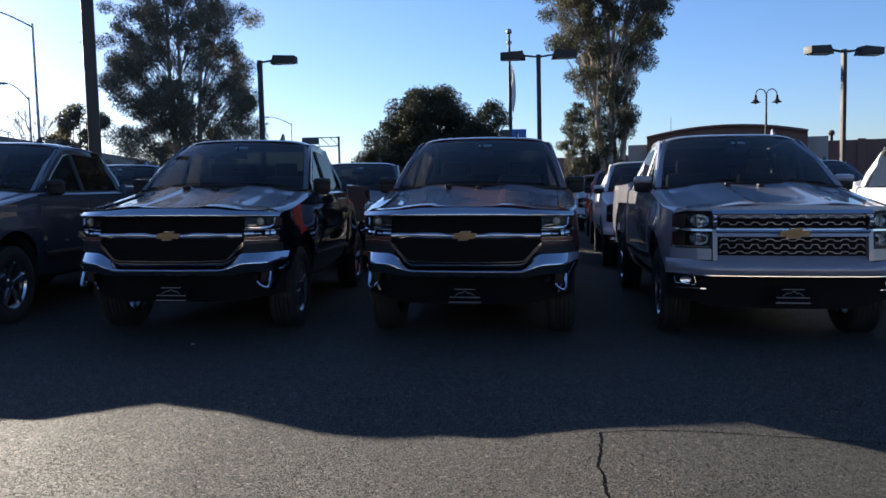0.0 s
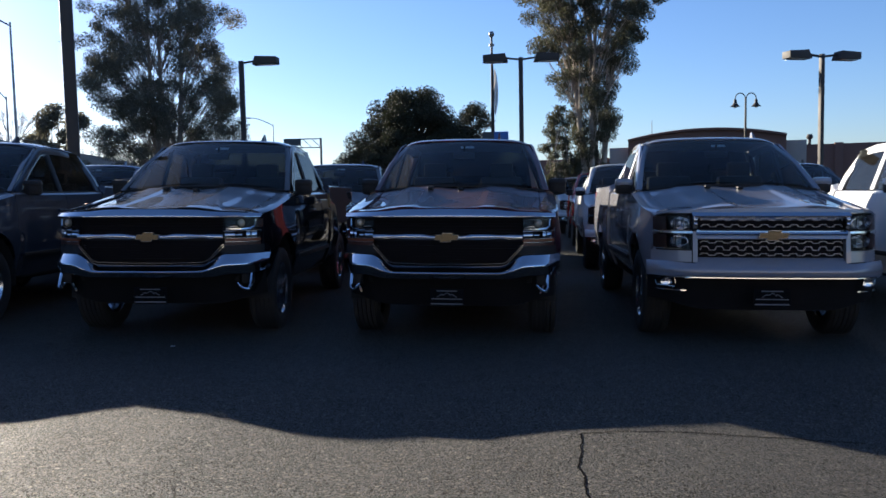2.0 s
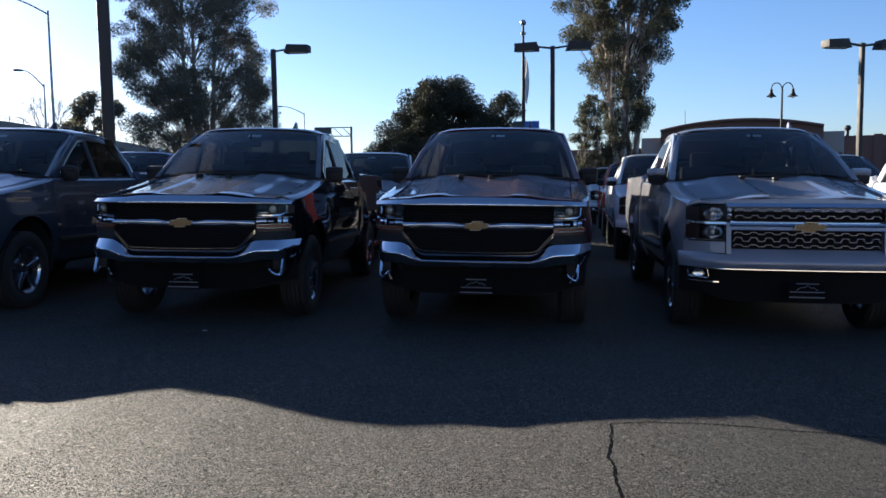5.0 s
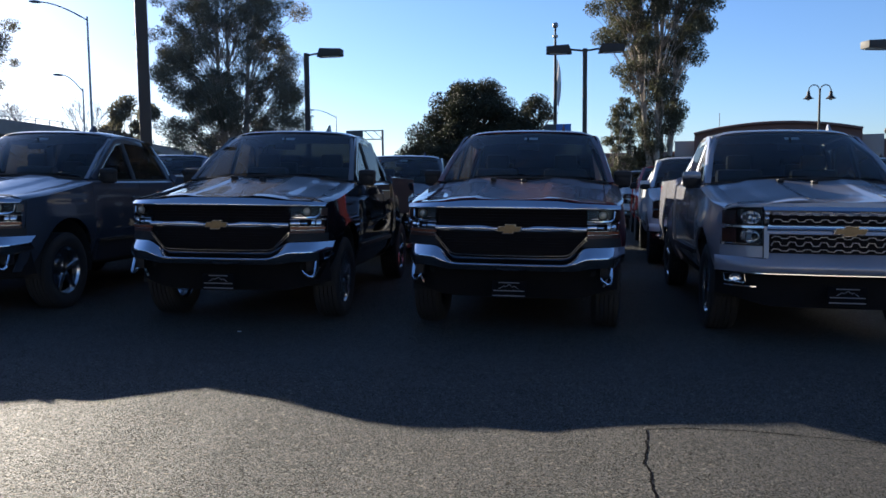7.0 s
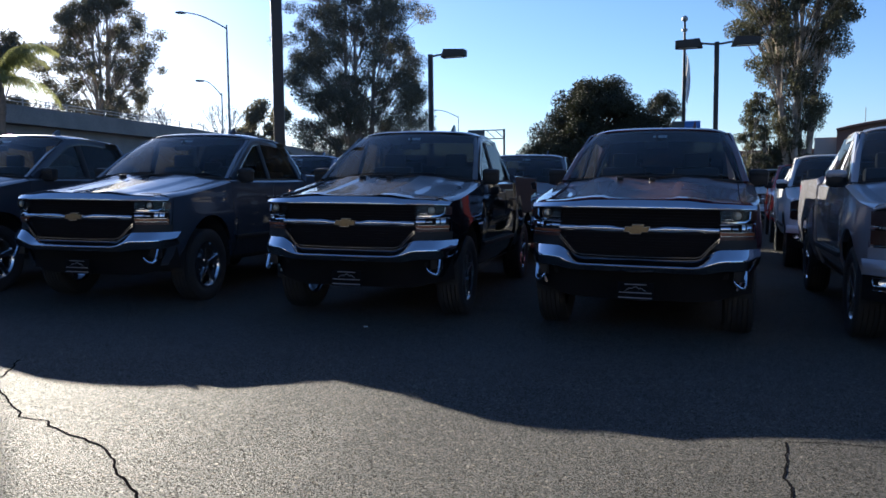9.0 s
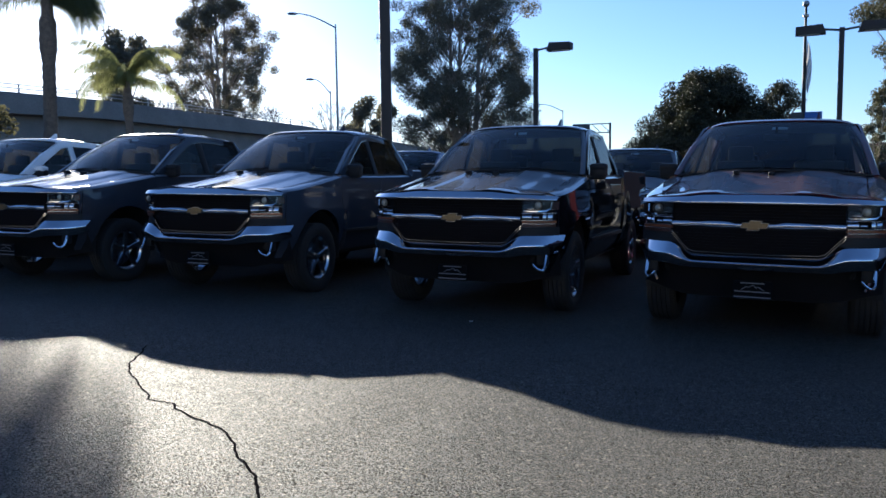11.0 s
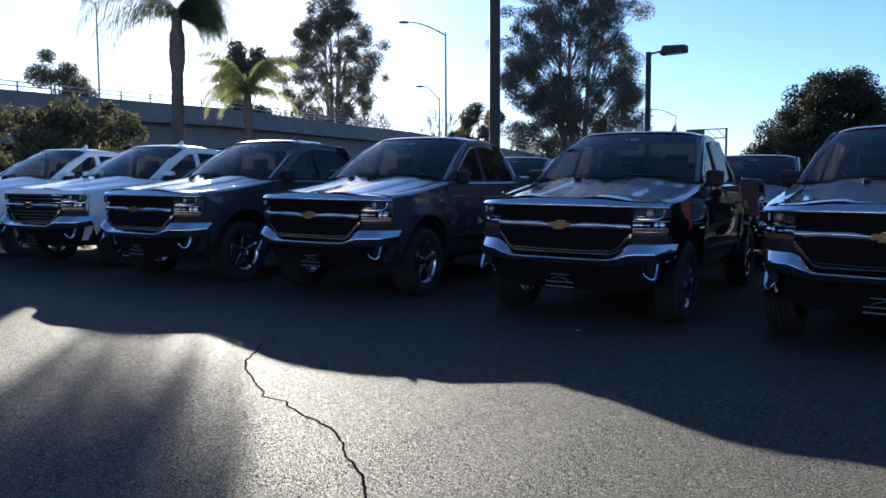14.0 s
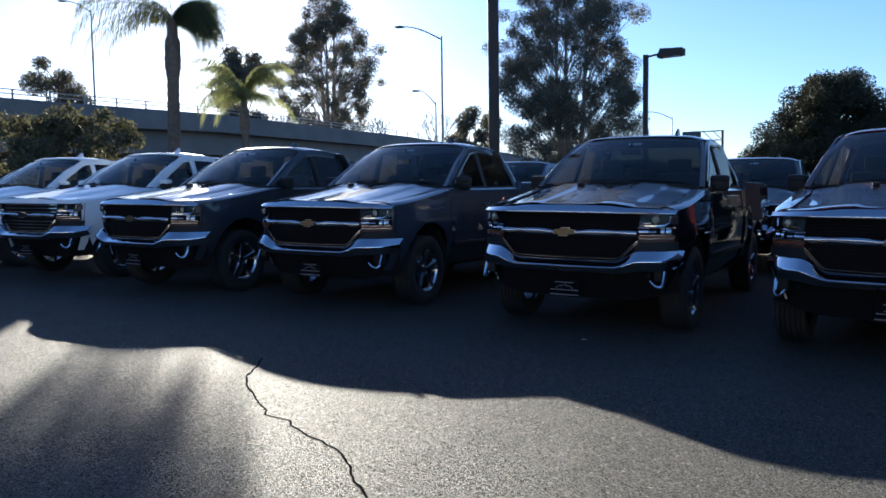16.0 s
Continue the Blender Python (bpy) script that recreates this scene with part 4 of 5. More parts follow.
    bar(b, [(0, 2.02, 1.74), (0, 2.04, 1.80)], 0.02, 0.02, up=(0, 1, 0))
    part("rear_view_mirror", b, TRIM, root)
    part("windshield_label", sheet(lambda a, t: windshield_point(-0.06 + 0.20 * a, 0.80 + 0.06 * t, -0.012), 3, 1, 0.0), PAPER, root, "white paper label behind the windshield", smooth=False)
    return root


def repaint(thing, old, new_paint):
    for o in thing.children_recursive:
        for slot in o.material_slots:
            if slot.material == old:
                slot.link = "OBJECT"
                slot.material = new_paint


FIRST_ROW, SECOND_ROW = "first row of parked pickup trucks", "second row of parked pickup trucks"
plan = [
    ("bars", P_BLACK, FIRST_ROW, -2.47, 6.93, -2.9, "glossy black pickup truck with chrome bumper and gold badge"),
    ("bars", P_RED, FIRST_ROW, 0.172, 6.70, -7.3, "dark red pickup truck with chrome bumper and gold badge"),
    ("comb", P_SILVER, FIRST_ROW, 2.92, 6.46, -7.6, "silver pickup truck with honeycomb grille and painted bumper"),
    ("bars", P_GRAY, FIRST_ROW, -5.53, 7.16, -2.1, "blue-grey pickup truck with chrome bumper and alloy wheels"),
    ("bars", P_DARK, FIRST_ROW, -8.30, 7.12, -4.2, "charcoal pickup truck with chrome bumper beside a white one"),
    ("slats", P_WHITE, FIRST_ROW, -11.10, 7.58, -1.7, "white pickup truck with slatted grille beside a charcoal one"),
    ("slats", P_WHITE, FIRST_ROW, -14.0, 7.9, -1.0, "white pickup truck at the end of the row"),
    ("slats", P_WHITE, FIRST_ROW, 5.75, 6.30, -9.0, "white pickup truck beside the silver one"),
    ("bars", P_DARK, SECOND_ROW, -1.85, 13.6, -4.0, "dark pickup truck parked behind the black and red ones"),
    ("comb", P_PALE, SECOND_ROW, 3.80, 13.4, -9.0, "pale silver pickup truck parked behind the front row"),
    ("bars", P_BLUE, SECOND_ROW, -6.75, 13.9, -2.0, "dark blue pickup truck parked behind the grey one"),
    # Next three trucks are added, mostly hidden, to keep sun off the lot.
    ("bars", P_DARK, SECOND_ROW, 0.98, 13.5, -6.0, "hidden dark pickup truck added behind the red one to block sun"),
    ("bars", P_GRAY, SECOND_ROW, -4.30, 13.75, -3.0, "hidden blue-grey pickup truck added behind the black one to block sun"),
    ("bars", P_DARK, SECOND_ROW, -9.75, 14.1, -2.0, "mostly hidden charcoal pickup truck added behind the charcoal one to block sun"),
    ("bars", P_DARK, SECOND_ROW, 7.0, 13.2, -8.0, "dark pickup truck parked behind the silver one"),
]
THIRD_ROW = "far row of parked pickup trucks"
plan += [
    ("comb", P_PALE, THIRD_ROW, 5.5, 26.0, -9.0, "pale pickup truck in the far row"),
    ("bars", P_BRIGHTRED, THIRD_ROW, 4.75, 19.6, -9.0, "bright red pickup truck in the far row"),
]
masters = {}
for kind, colour, group, x, y, yaw, label in plan:
    if kind not in masters:
        t = build_truck(kind, colour)
        masters[kind] = (t, colour)
        t.matrix_basis = on_lot(x, y, yaw)
    else:
        m0, c0 = masters[kind]
        t = copy_thing(m0, on_lot(x, y, yaw))
        repaint(t, c0, colour)
    tagged(t, label, "pickup truck", group)


# ---- lot details ----
crack("asphalt_crack", [(-3.75, 4.25), (-3.58, 3.98), (-3.47, 3.75), (-3.26, 3.53), (-3.04, 3.35), (-2.86, 3.22), (-2.80, 3.14), (-2.63, 3.12), (-2.57, 3.06), (-2.35, 2.94), (-2.17, 2.85), (-2.03, 2.74), (-1.95, 2.66), (-1.87, 2.56), (-1.68, 2.41), (-1.45, 2.05), (-1.2, 1.6)], 0.012, 4, "jagged dark crack running across the asphalt")
crack("asphalt_crack", [(0.73, 3.64), (0.69, 3.47), (0.66, 3.31), (0.63, 3.16), (0.63, 3.06), (0.60, 2.84), (0.50, 2.2)], 0.009, 5, "jagged dark crack in the asphalt")
crack("asphalt_crack", [(0.73, 3.64), (0.87, 3.65), (1.09, 3.67), (1.38, 3.71), (2.2, 3.78)], 0.010, 6, "thin side branch of an asphalt crack")



def pebble(name, x, y, size, flat, material, label, category, seed):
    """A small uneven lump that lies on the asphalt."""
    rnd = random.Random(seed)
    b = bmesh.new()
    bmesh.ops.create_icosphere(b, subdivisions=2, radius=size / 2)
    for v in b.verts:
        v.co *= 1 + 0.5 * noise.noise(v.co * (3 / size) + Vector((seed, 0, 0)))
        v.co.z *= flat
    return tagged(part(name, b, material, at=pose(x, y, ground_z(x, y) + size * flat * 0.40, 0, 0, rnd.uniform(0, 360))), label, category)


STONE = mat("dark_stone", (0.035, 0.032, 0.030), 0.8, vary=0.3, scale=40, fine=300, bump=0.3)
GRAVEL = mat("pale_gravel", (0.30, 0.27, 0.22), 0.85, vary=0.35, scale=60, fine=400, bump=0.3)
for k, (x, y, size) in enumerate(((-1.63, 3.44, 0.010), (-1.255, 3.12, 0.007), (-0.26, 3.16, 0.008))):
    pebble("pebble", x, y, size, 0.7, STONE, "small dark stone lying on the asphalt", "stone", 60 + k)
# a crumpled scrap of paper before the black truck
scrap_z = ground_z(-2.17, 6.6)
b = sheet(lambda p, t: (0.036 * (p - 0.5), 0.028 * (t - 0.5), 0.010 * abs(noise.noise((p * 4, t * 4, 3.0))) + 0.004), 8, 6, 0.001)
tagged(part("paper_scrap", b, PAPER, at=pose(-2.17, 6.6, scrap_z, 0, 0, 25), smooth=False), "crumpled white scrap of paper on the asphalt", "litter")
# loose gravel in a worn spot of the lot
b = bmesh.new()
gravel_rnd = random.Random(8)
for _ in range(70):
    x, y = -4.76 + gravel_rnd.gauss(0, 0.14), 4.02 + gravel_rnd.gauss(0, 0.07)
    r = gravel_rnd.uniform(0.002, 0.005)
    bmesh.ops.create_icosphere(b, subdivisions=1, radius=r, matrix=pose(x, y, ground_z(x, y) + r * 0.4, 0, 0, 40) @ Matrix.Diagonal((1.2, 0.9, 0.7, 1)))
tagged(part("gravel", b, GRAVEL), "loose pale gravel in a worn spot of asphalt", "gravel", kind="stuff")


# ---- lamps and poles ----
def lot_lamp(name, x, y, top, heads, turn, label, width=0.17, head=(0.98, 0.45, 0.33)):
    """A square pole with one or two shoebox heads on arms."""
    z0 = ground_z(x, y)
    root = base(name, label, "street lamp", "car park lamps")
    root.matrix_basis = pose(x, y, z0, 0, 0, turn)
    h = top - z0
    part("pole", boxed(0, 0, h / 2, width, width, h, bevel=0.012), STEEL_DARK, root, "dark square steel pole")
    part("pole_base", boxed(0, 0, 0.35, 0.55, 0.55, 0.7, bevel=0.03), CONCRETE, root, "concrete footing")
    for s in heads:
        b = bmesh.new()
        bar(b, [(s * 0.08, 0, h - 0.08), (s * 0.55, 0, h - 0.02)], 0.07, 0.07)
        part("arm", b, STEEL_DARK, root)
        b = bmesh.new()
        l, w, t = head
        pts = [(0.50, -0.5, 0.0), (0.62, -0.5, 1.0), (0.50 + l, -0.5, 0.85), (0.50 + l, -0.5, 0.05)]
        vs = [[b.verts.new((s * px, k * w / 2, h - 0.18 + pz * t)) for px, _, pz in pts] for k in (-1, 1)]
        b.faces.new(vs[0])
        b.faces.new(vs[1])
        for k in range(4):
            b.faces.new((vs[0][k], vs[0][(k + 1) % 4], vs[1][(k + 1) % 4], vs[1][k]))
        bmesh.ops.bevel(b, geom=b.edges[:], offset=0.015, segments=2, profile=0.6, affect="EDGES")
        hd = part("lamp_head", b, STEEL_DARK, root, "dark shoebox lamp head")
        part("lens", boxed(s * (0.55 + l / 2), 0, h - 0.182, l * 0.7, w * 0.75, 0.012), LENS_WHITE, hd)
    return root


lot_lamp("lot_lamp", -5.85, 13.22, 5.6, (), 20, "tall thick dark pole behind the first row of trucks", 0.19)
lot_lamp("lot_lamp", -7.05, 31.0, 6.38, (1,), -8, "single-headed dark car park lamp")
lot_lamp("lot_lamp", 3.9, 30.7, 6.30, (-1, 1), -4, "double-headed dark car park lamp")
lot_lamp("lot_lamp", 12.85, 24.9, 5.26, (-1, 1), 12, "double-headed dark car park lamp near the brown building", 0.13, (0.82, 0.40, 0.28))


def cobra(name, x, y, top, reach, rise, turn, label, r=0.085):
    """A tapered round pole with a curved arm and a flat lamp head."""
    z0 = ground_z(x, y)
    root = base(name, label, "street lamp", "road lamps")
    root.matrix_basis = pose(x, y, z0, 0, 0, turn)
    h = top - z0
    b = bmesh.new()
    tube(b, [(0, 0, 0), (0, 0, h * 0.5), (0, 0, h)], [r, r * 0.8, r * 0.55], 10)
    part("pole", b, GALV, root)
    b = bmesh.new()
    n = 10
    tube(b, [(-reach * k / n, 0, h - 0.25 + (rise + 0.25) * math.sin(math.pi / 2 * k / n)) for k in range(n + 1)], [lerp(r * 0.5, r * 0.35, k / n) for k in range(n + 1)], 8)
    part("arm", b, GALV, root)
    b = bmesh.new()
    bmesh.ops.create_uvsphere(b, u_segments=14, v_segments=8, radius=1.0, matrix=pose(-reach - 0.25, 0, h + rise - 0.02) @ Matrix.Diagonal((0.40, 0.17, 0.10, 1)))
    part("lamp_head", b, GALV, root, "flat oval lamp head")
    return root


cobra("road_lamp", -27.3, 53.2, 13.0, 2.9, 0.75, 27, "tall galvanised road lamp with a long curved arm", 0.11)
cobra("road_lamp", -32.5, 62.1, 9.3, 1.5, 1.0, 29, "galvanised road lamp on the bridge road", 0.10)
cobra("road_lamp", -58.3, 47.2, 17.5, 2.0, 0.6, 40, "tall thin road lamp beyond the bridge", 0.12)
cobra("road_lamp", -20.7, 108.8, 11.1, 3.0, 0.8, 12, "distant road lamp with a curved arm", 0.12)


def carriage_lamp(x, y, top):
    """Two bell lamps on gooseneck arms."""
    z0 = ground_z(x, y)
    root = base("carriage_lamp", "black twin-arm lamp with two bell shades", "street lamp")
    root.matrix_basis = pose(x, y, z0)
    h = top - z0
    b = bmesh.new()
    tube(b, [(0, 0, 0), (0, 0, h)], [0.09, 0.05], 10)
    part("pole", b, STEEL_DARK, root)
    for s in (-1, 1):
        b = bmesh.new()
        pts = [(s * 0.02, 0, h - 0.35)] + [(s * (0.295 - 0.275 * math.cos(math.pi * k / 8)), 0, h - 0.05 + 0.30 * math.sin(math.pi * k / 8)) for k in range(9)]
        tube(b, pts, 0.028, 8)
        part("arm", b, STEEL_DARK, root)
        b = bmesh.new()
        lathe(b, [(0.02, h - 0.05), (0.07, h - 0.10), (0.09, h - 0.28), (0.16, h - 0.38), (0.26, h - 0.46), (0.25, h - 0.47)], 18, "z")
        bmesh.ops.translate(b, vec=(s * 0.57, 0, 0), verts=b.verts)
        part("shade", b, STEEL_DARK, root, "black bell shade")
        b = bmesh.new()
        bmesh.ops.create_uvsphere(b, u_segments=10, v_segments=8, radius=0.11, matrix=pose(s * 0.57, 0, h - 0.44))
        part("bulb", b, LENS_WHITE, root)
    return root


carriage_lamp(17.4, 41.7, 5.85)


def flag_mast(x, y, top):
    z0 = ground_z(x, y)
    root = base("flag_mast", "slim grey flag mast with a ball top and limp white flag", "flag pole")
    root.matrix_basis = pose(x, y, z0)
    h = top - z0
    b = bmesh.new()
    tube(b, [(0, 0, 0), (0, 0, h * 0.6), (0, 0, h - 0.2)], [0.13, 0.10, 0.06], 12)
    part("pole", b, STEEL_DARK, root)
    b = bmesh.new()
    bmesh.ops.create_uvsphere(b, u_segments=14, v_segments=10, radius=0.17, matrix=pose(0, 0, h - 0.05))
    part("ball", b, GALV, root)
    b = bmesh.new()
    lathe(b, [(0.0, h - 0.75), (0.14, h - 0.72), (0.16, h - 0.60), (0.0, h - 0.58)], 14, "z")
    part("collar", b, GALV, root)

    def cloth(s, t):
        w = 0.10 + 0.14 * math.sin(math.pi * min(1, t * 1.1)) ** 0.7
        return (0.10 + w * s, 0.07 * math.sin(7 * s + 5 * t), h - 1.9 - 2.5 * t - 0.25 * s)
    part("flag", sheet(cloth, 8, 14, 0.01), FLAG_WHITE, root, "limp white flag")
    return root


flag_mast(4.05, 44.9, 10.1)
root = base("road_sign", "small blue square sign on a post", "sign")
root.matrix_basis = pose(4.45, 44.2, ground_z(4.45, 44.2))
b = bmesh.new()
tube(b, [(0, 0, 0), (0, 0, 4.4)], 0.05, 8)
part("post", b, GALV, root)
part("panel", boxed(0, -0.08, 4.45, 0.82, 0.05, 0.85, bevel=0.02), BLUE_SIGN, root, "blue sign panel")
part("side_panel", boxed(-0.75, 0.0, 4.45, 0.62, 0.05, 0.85, bevel=0.02), SIGN_BACK, root, "dark back of a sign")


def gantry(x, y, turn):
    """Overhead road sign on a lattice truss."""
    root = base("sign_gantry", "distant overhead road sign on a steel truss", "road sign")
    root.matrix_basis = pose(x, y, ground_z(x, y), 0, 0, turn)
    b = bmesh.new()
    tube(b, [(0, 0, 0), (0, 0, 9.3)], 0.16, 10)
    part("column", b, SIGN_BACK, root)
    b = bmesh.new()
    for z in (8.0, 9.2):
        bar(b, [(0, 0, z), (-5.0, 0, z)], 0.14, 0.14)
    for k in range(4):
        bar(b, [(-k * 1.25, 0, 8.0), (-(k + 1) * 1.25, 0, 9.2)], 0.09, 0.09)
    part("truss", b, SIGN_BACK, root)
    part("sign_panel", boxed(-3.9, -0.25, 8.75, 2.4, 0.12, 0.95, bevel=0.02), SIGN_BACK, root, "dark sign panel")
    return root


gantry(-14.2, 109.0, 0)


# ---- bridge ----
bridge = tagged(new("overpass"), "grey concrete road bridge with a parapet and metal railing", "bridge", kind="structure")
BX, BY0, BY1 = -42.3, -60.0, 170.0


def bridge_z(y):
    """Height of the parapet top."""
    return curve(((-60, 6.2), (27, 6.8), (45, 7.35), (75, 7.40), (110, 6.6), (170, 4.0)), y)


def bridge_strip(x0, x1, up, down, n=46):
    b = bmesh.new()
    rings = []
    for k in range(n + 1):
        y = lerp(BY0, BY1, k / n)
        z = bridge_z(y)
        rings.append([b.verts.new(p) for p in ((x0, y, z + down), (x1, y, z + down), (x1, y, z + up), (x0, y, z + up))])
    for p, q in zip(rings, rings[1:]):
        for i in range(4):
            b.faces.new((p[i], p[(i + 1) % 4], q[(i + 1) % 4], q[i]))
    b.faces.new(rings[0])
    b.faces.new(rings[-1])
    return b


part("parapet", bridge_strip(BX - 0.25, BX, 0.0, -0.95), CONCRETE, bridge, smooth=False)
part("parapet", bridge_strip(BX - 13.0, BX - 12.7, 0.0, -0.95), CONCRETE, bridge, smooth=False)
part("deck", bridge_strip(BX - 13.1, BX + 0.15, -0.952, -1.35), CONCRETE, bridge, smooth=False)
part("girder", bridge_strip(BX - 12.2, BX - 0.7, -1.352, -3.0), CONCRETE, bridge, smooth=False)
for up in (0.30, 0.55):
    part("railing_bar", bridge_strip(BX - 0.16, BX - 0.10, up, up - 0.06), GALV, bridge, smooth=False)
for k in range(96):
    y = BY0 + 2.4 * k
    part("railing_post", boxed(BX - 0.13, y, bridge_z(y) + 0.27, 0.08, 0.08, 0.55), GALV, bridge, smooth=False)
for k in range(12):
    y = -54 + 19.0 * k
    part("pier", boxed(BX - 6.5, y, 1.6, 5.0, 1.1, 5.6, bevel=0.05), CONCRETE, bridge)

# bank of earth under the far side of the bridge
EARTH = mat("dry_earth", (0.085, 0.065, 0.045), 0.95, vary=0.35, scale=0.4, fine=8, bump=0.5)
b = sheet(lambda s, t: (BX - 7 - 26 * t, lerp(-90, 200, s), -0.4 + 5.4 * smoothstep(0, 0.5, t) + 0.5 * noise.noise((s * 40, t * 8, 1))), 60, 10, 0.0)
tagged(part("bank", b, EARTH), "dry brown earth bank behind the bridge", "bank", kind="structure")

# ---- brown building ----
bld = tagged(new("shop_building"), "low brown stucco shop with an arched parapet", "building")
bld.matrix_basis = pose(22.6, 62.0, -0.3, 0, 0, -20.0)


def wall_block(name, x0, x1, y0, depth, height, material, label=""):
    return part(name, boxed((x0 + x1) / 2, y0 + depth / 2, height / 2, x1 - x0, depth, height, bevel=0.03), material, bld, label)


b = bmesh.new()
arc = [(-6.0 + 12.0 * k / 24, 5.27 + 0.68 * (1 - ((k - 12) / 12) ** 2)) for k in range(25)]
lo = [b.verts.new((x, 0, 0)) for x, _ in (arc[0], arc[-1])]
front = [b.verts.new((x, 0, z)) for x, z in arc]
b.faces.new([lo[0], lo[1]] + front[::-1])
r = bmesh.ops.extrude_face_region(b, geom=b.faces[:])
bmesh.ops.translate(b, vec=(0, 14, 0), verts=[g for g in r["geom"] if isinstance(g, bmesh.types.BMVert)])
part("front_wall", b, STUCCO, bld, "arched brown stucco front", smooth=False)
b = bmesh.new()
bar(b, [(x, -0.08, z + 0.08) for x, z in arc], 0.5, 0.22, up=(0, 0, 1))
part("parapet_cap", b, STUCCO, bld)
wall_block("side_wall", -7.6, -6.02, 0.6, 12, 4.85, STUCCO_PALE, "grey stucco wing")
wall_block("side_wall", 6.02, 7.5, 0.6, 12, 4.95, STUCCO_PALE, "grey stucco wing")
wall_block("long_wall", 7.52, 44.0, 0.9, 14, 4.58, STUCCO, "long brown stucco wing")
wall_block("low_wall", -16.0, -7.62, 1.0, 12, 4.05, STUCCO, "low brown wing")
wall_block("wall_band", 7.52, 44.0, 0.86, 0.1, 4.15, STUCCO)
for k in range(8):
    wall_block("pilaster", 9.5 + 4.2 * k, 10.1 + 4.2 * k, 0.7, 0.3, 4.66, STUCCO)
b = bmesh.new()
tube(b, [(0, 0, 0), (0, 0, 0.6)], 0.12, 8)
lathe(b, [(0.2, 0.6), (0.26, 0.8), (0.18, 1.0), (0, 1.02)], 10, "z")
part("roof_vent", b, STEEL_DARK, bld, at=pose(8.1, 4.0, 4.55))
b = bmesh.new()
tube(b, [(0, 0, 0), (0, 0, 1.9)], 0.025, 6)
part("aerial", b, STEEL_DARK, bld, at=pose(-4.3, 3.0, 5.3))


# ---- trees ----
def leaf_cloud(centres, count, size, width, droop, seed, spread=1.0):
    """Many small pointed leaves strewn about clump centres of (x, y, z, radius)."""
    rng = np.random.default_rng(seed)
    c = np.array(centres)
    w = c[:, 3] ** 2
    idx = rng.choice(len(c), size=count, p=w / w.sum())
    d = rng.normal(size=(count, 3))
    d /= np.linalg.norm(d, axis=1)[:, None]
    rad = c[idx, 3] * rng.random(count) ** 0.45 * spread
    p = c[idx, :3] + d * rad[:, None] * np.array([1, 1, 0.8])
    axis = rng.normal(size=(count, 3))
    axis[:, 2] -= droop
    axis /= np.linalg.norm(axis, axis=1)[:, None]
    side = np.cross(axis, rng.normal(size=(count, 3)))
    side /= np.linalg.norm(side, axis=1)[:, None]
    ln = size * rng.uniform(0.6, 1.3, count)[:, None]
    wd = width * rng.uniform(0.7, 1.3, count)[:, None]
    verts = np.stack([p, p + axis * ln * 0.45 + side * wd, p + axis * ln, p + axis * ln * 0.45 - side * wd], 1).reshape(-1, 3)
    me = bpy.data.meshes.new("crown")
    me.from_pydata(verts.tolist(), [], np.arange(count * 4).reshape(-1, 4).tolist())
    return me


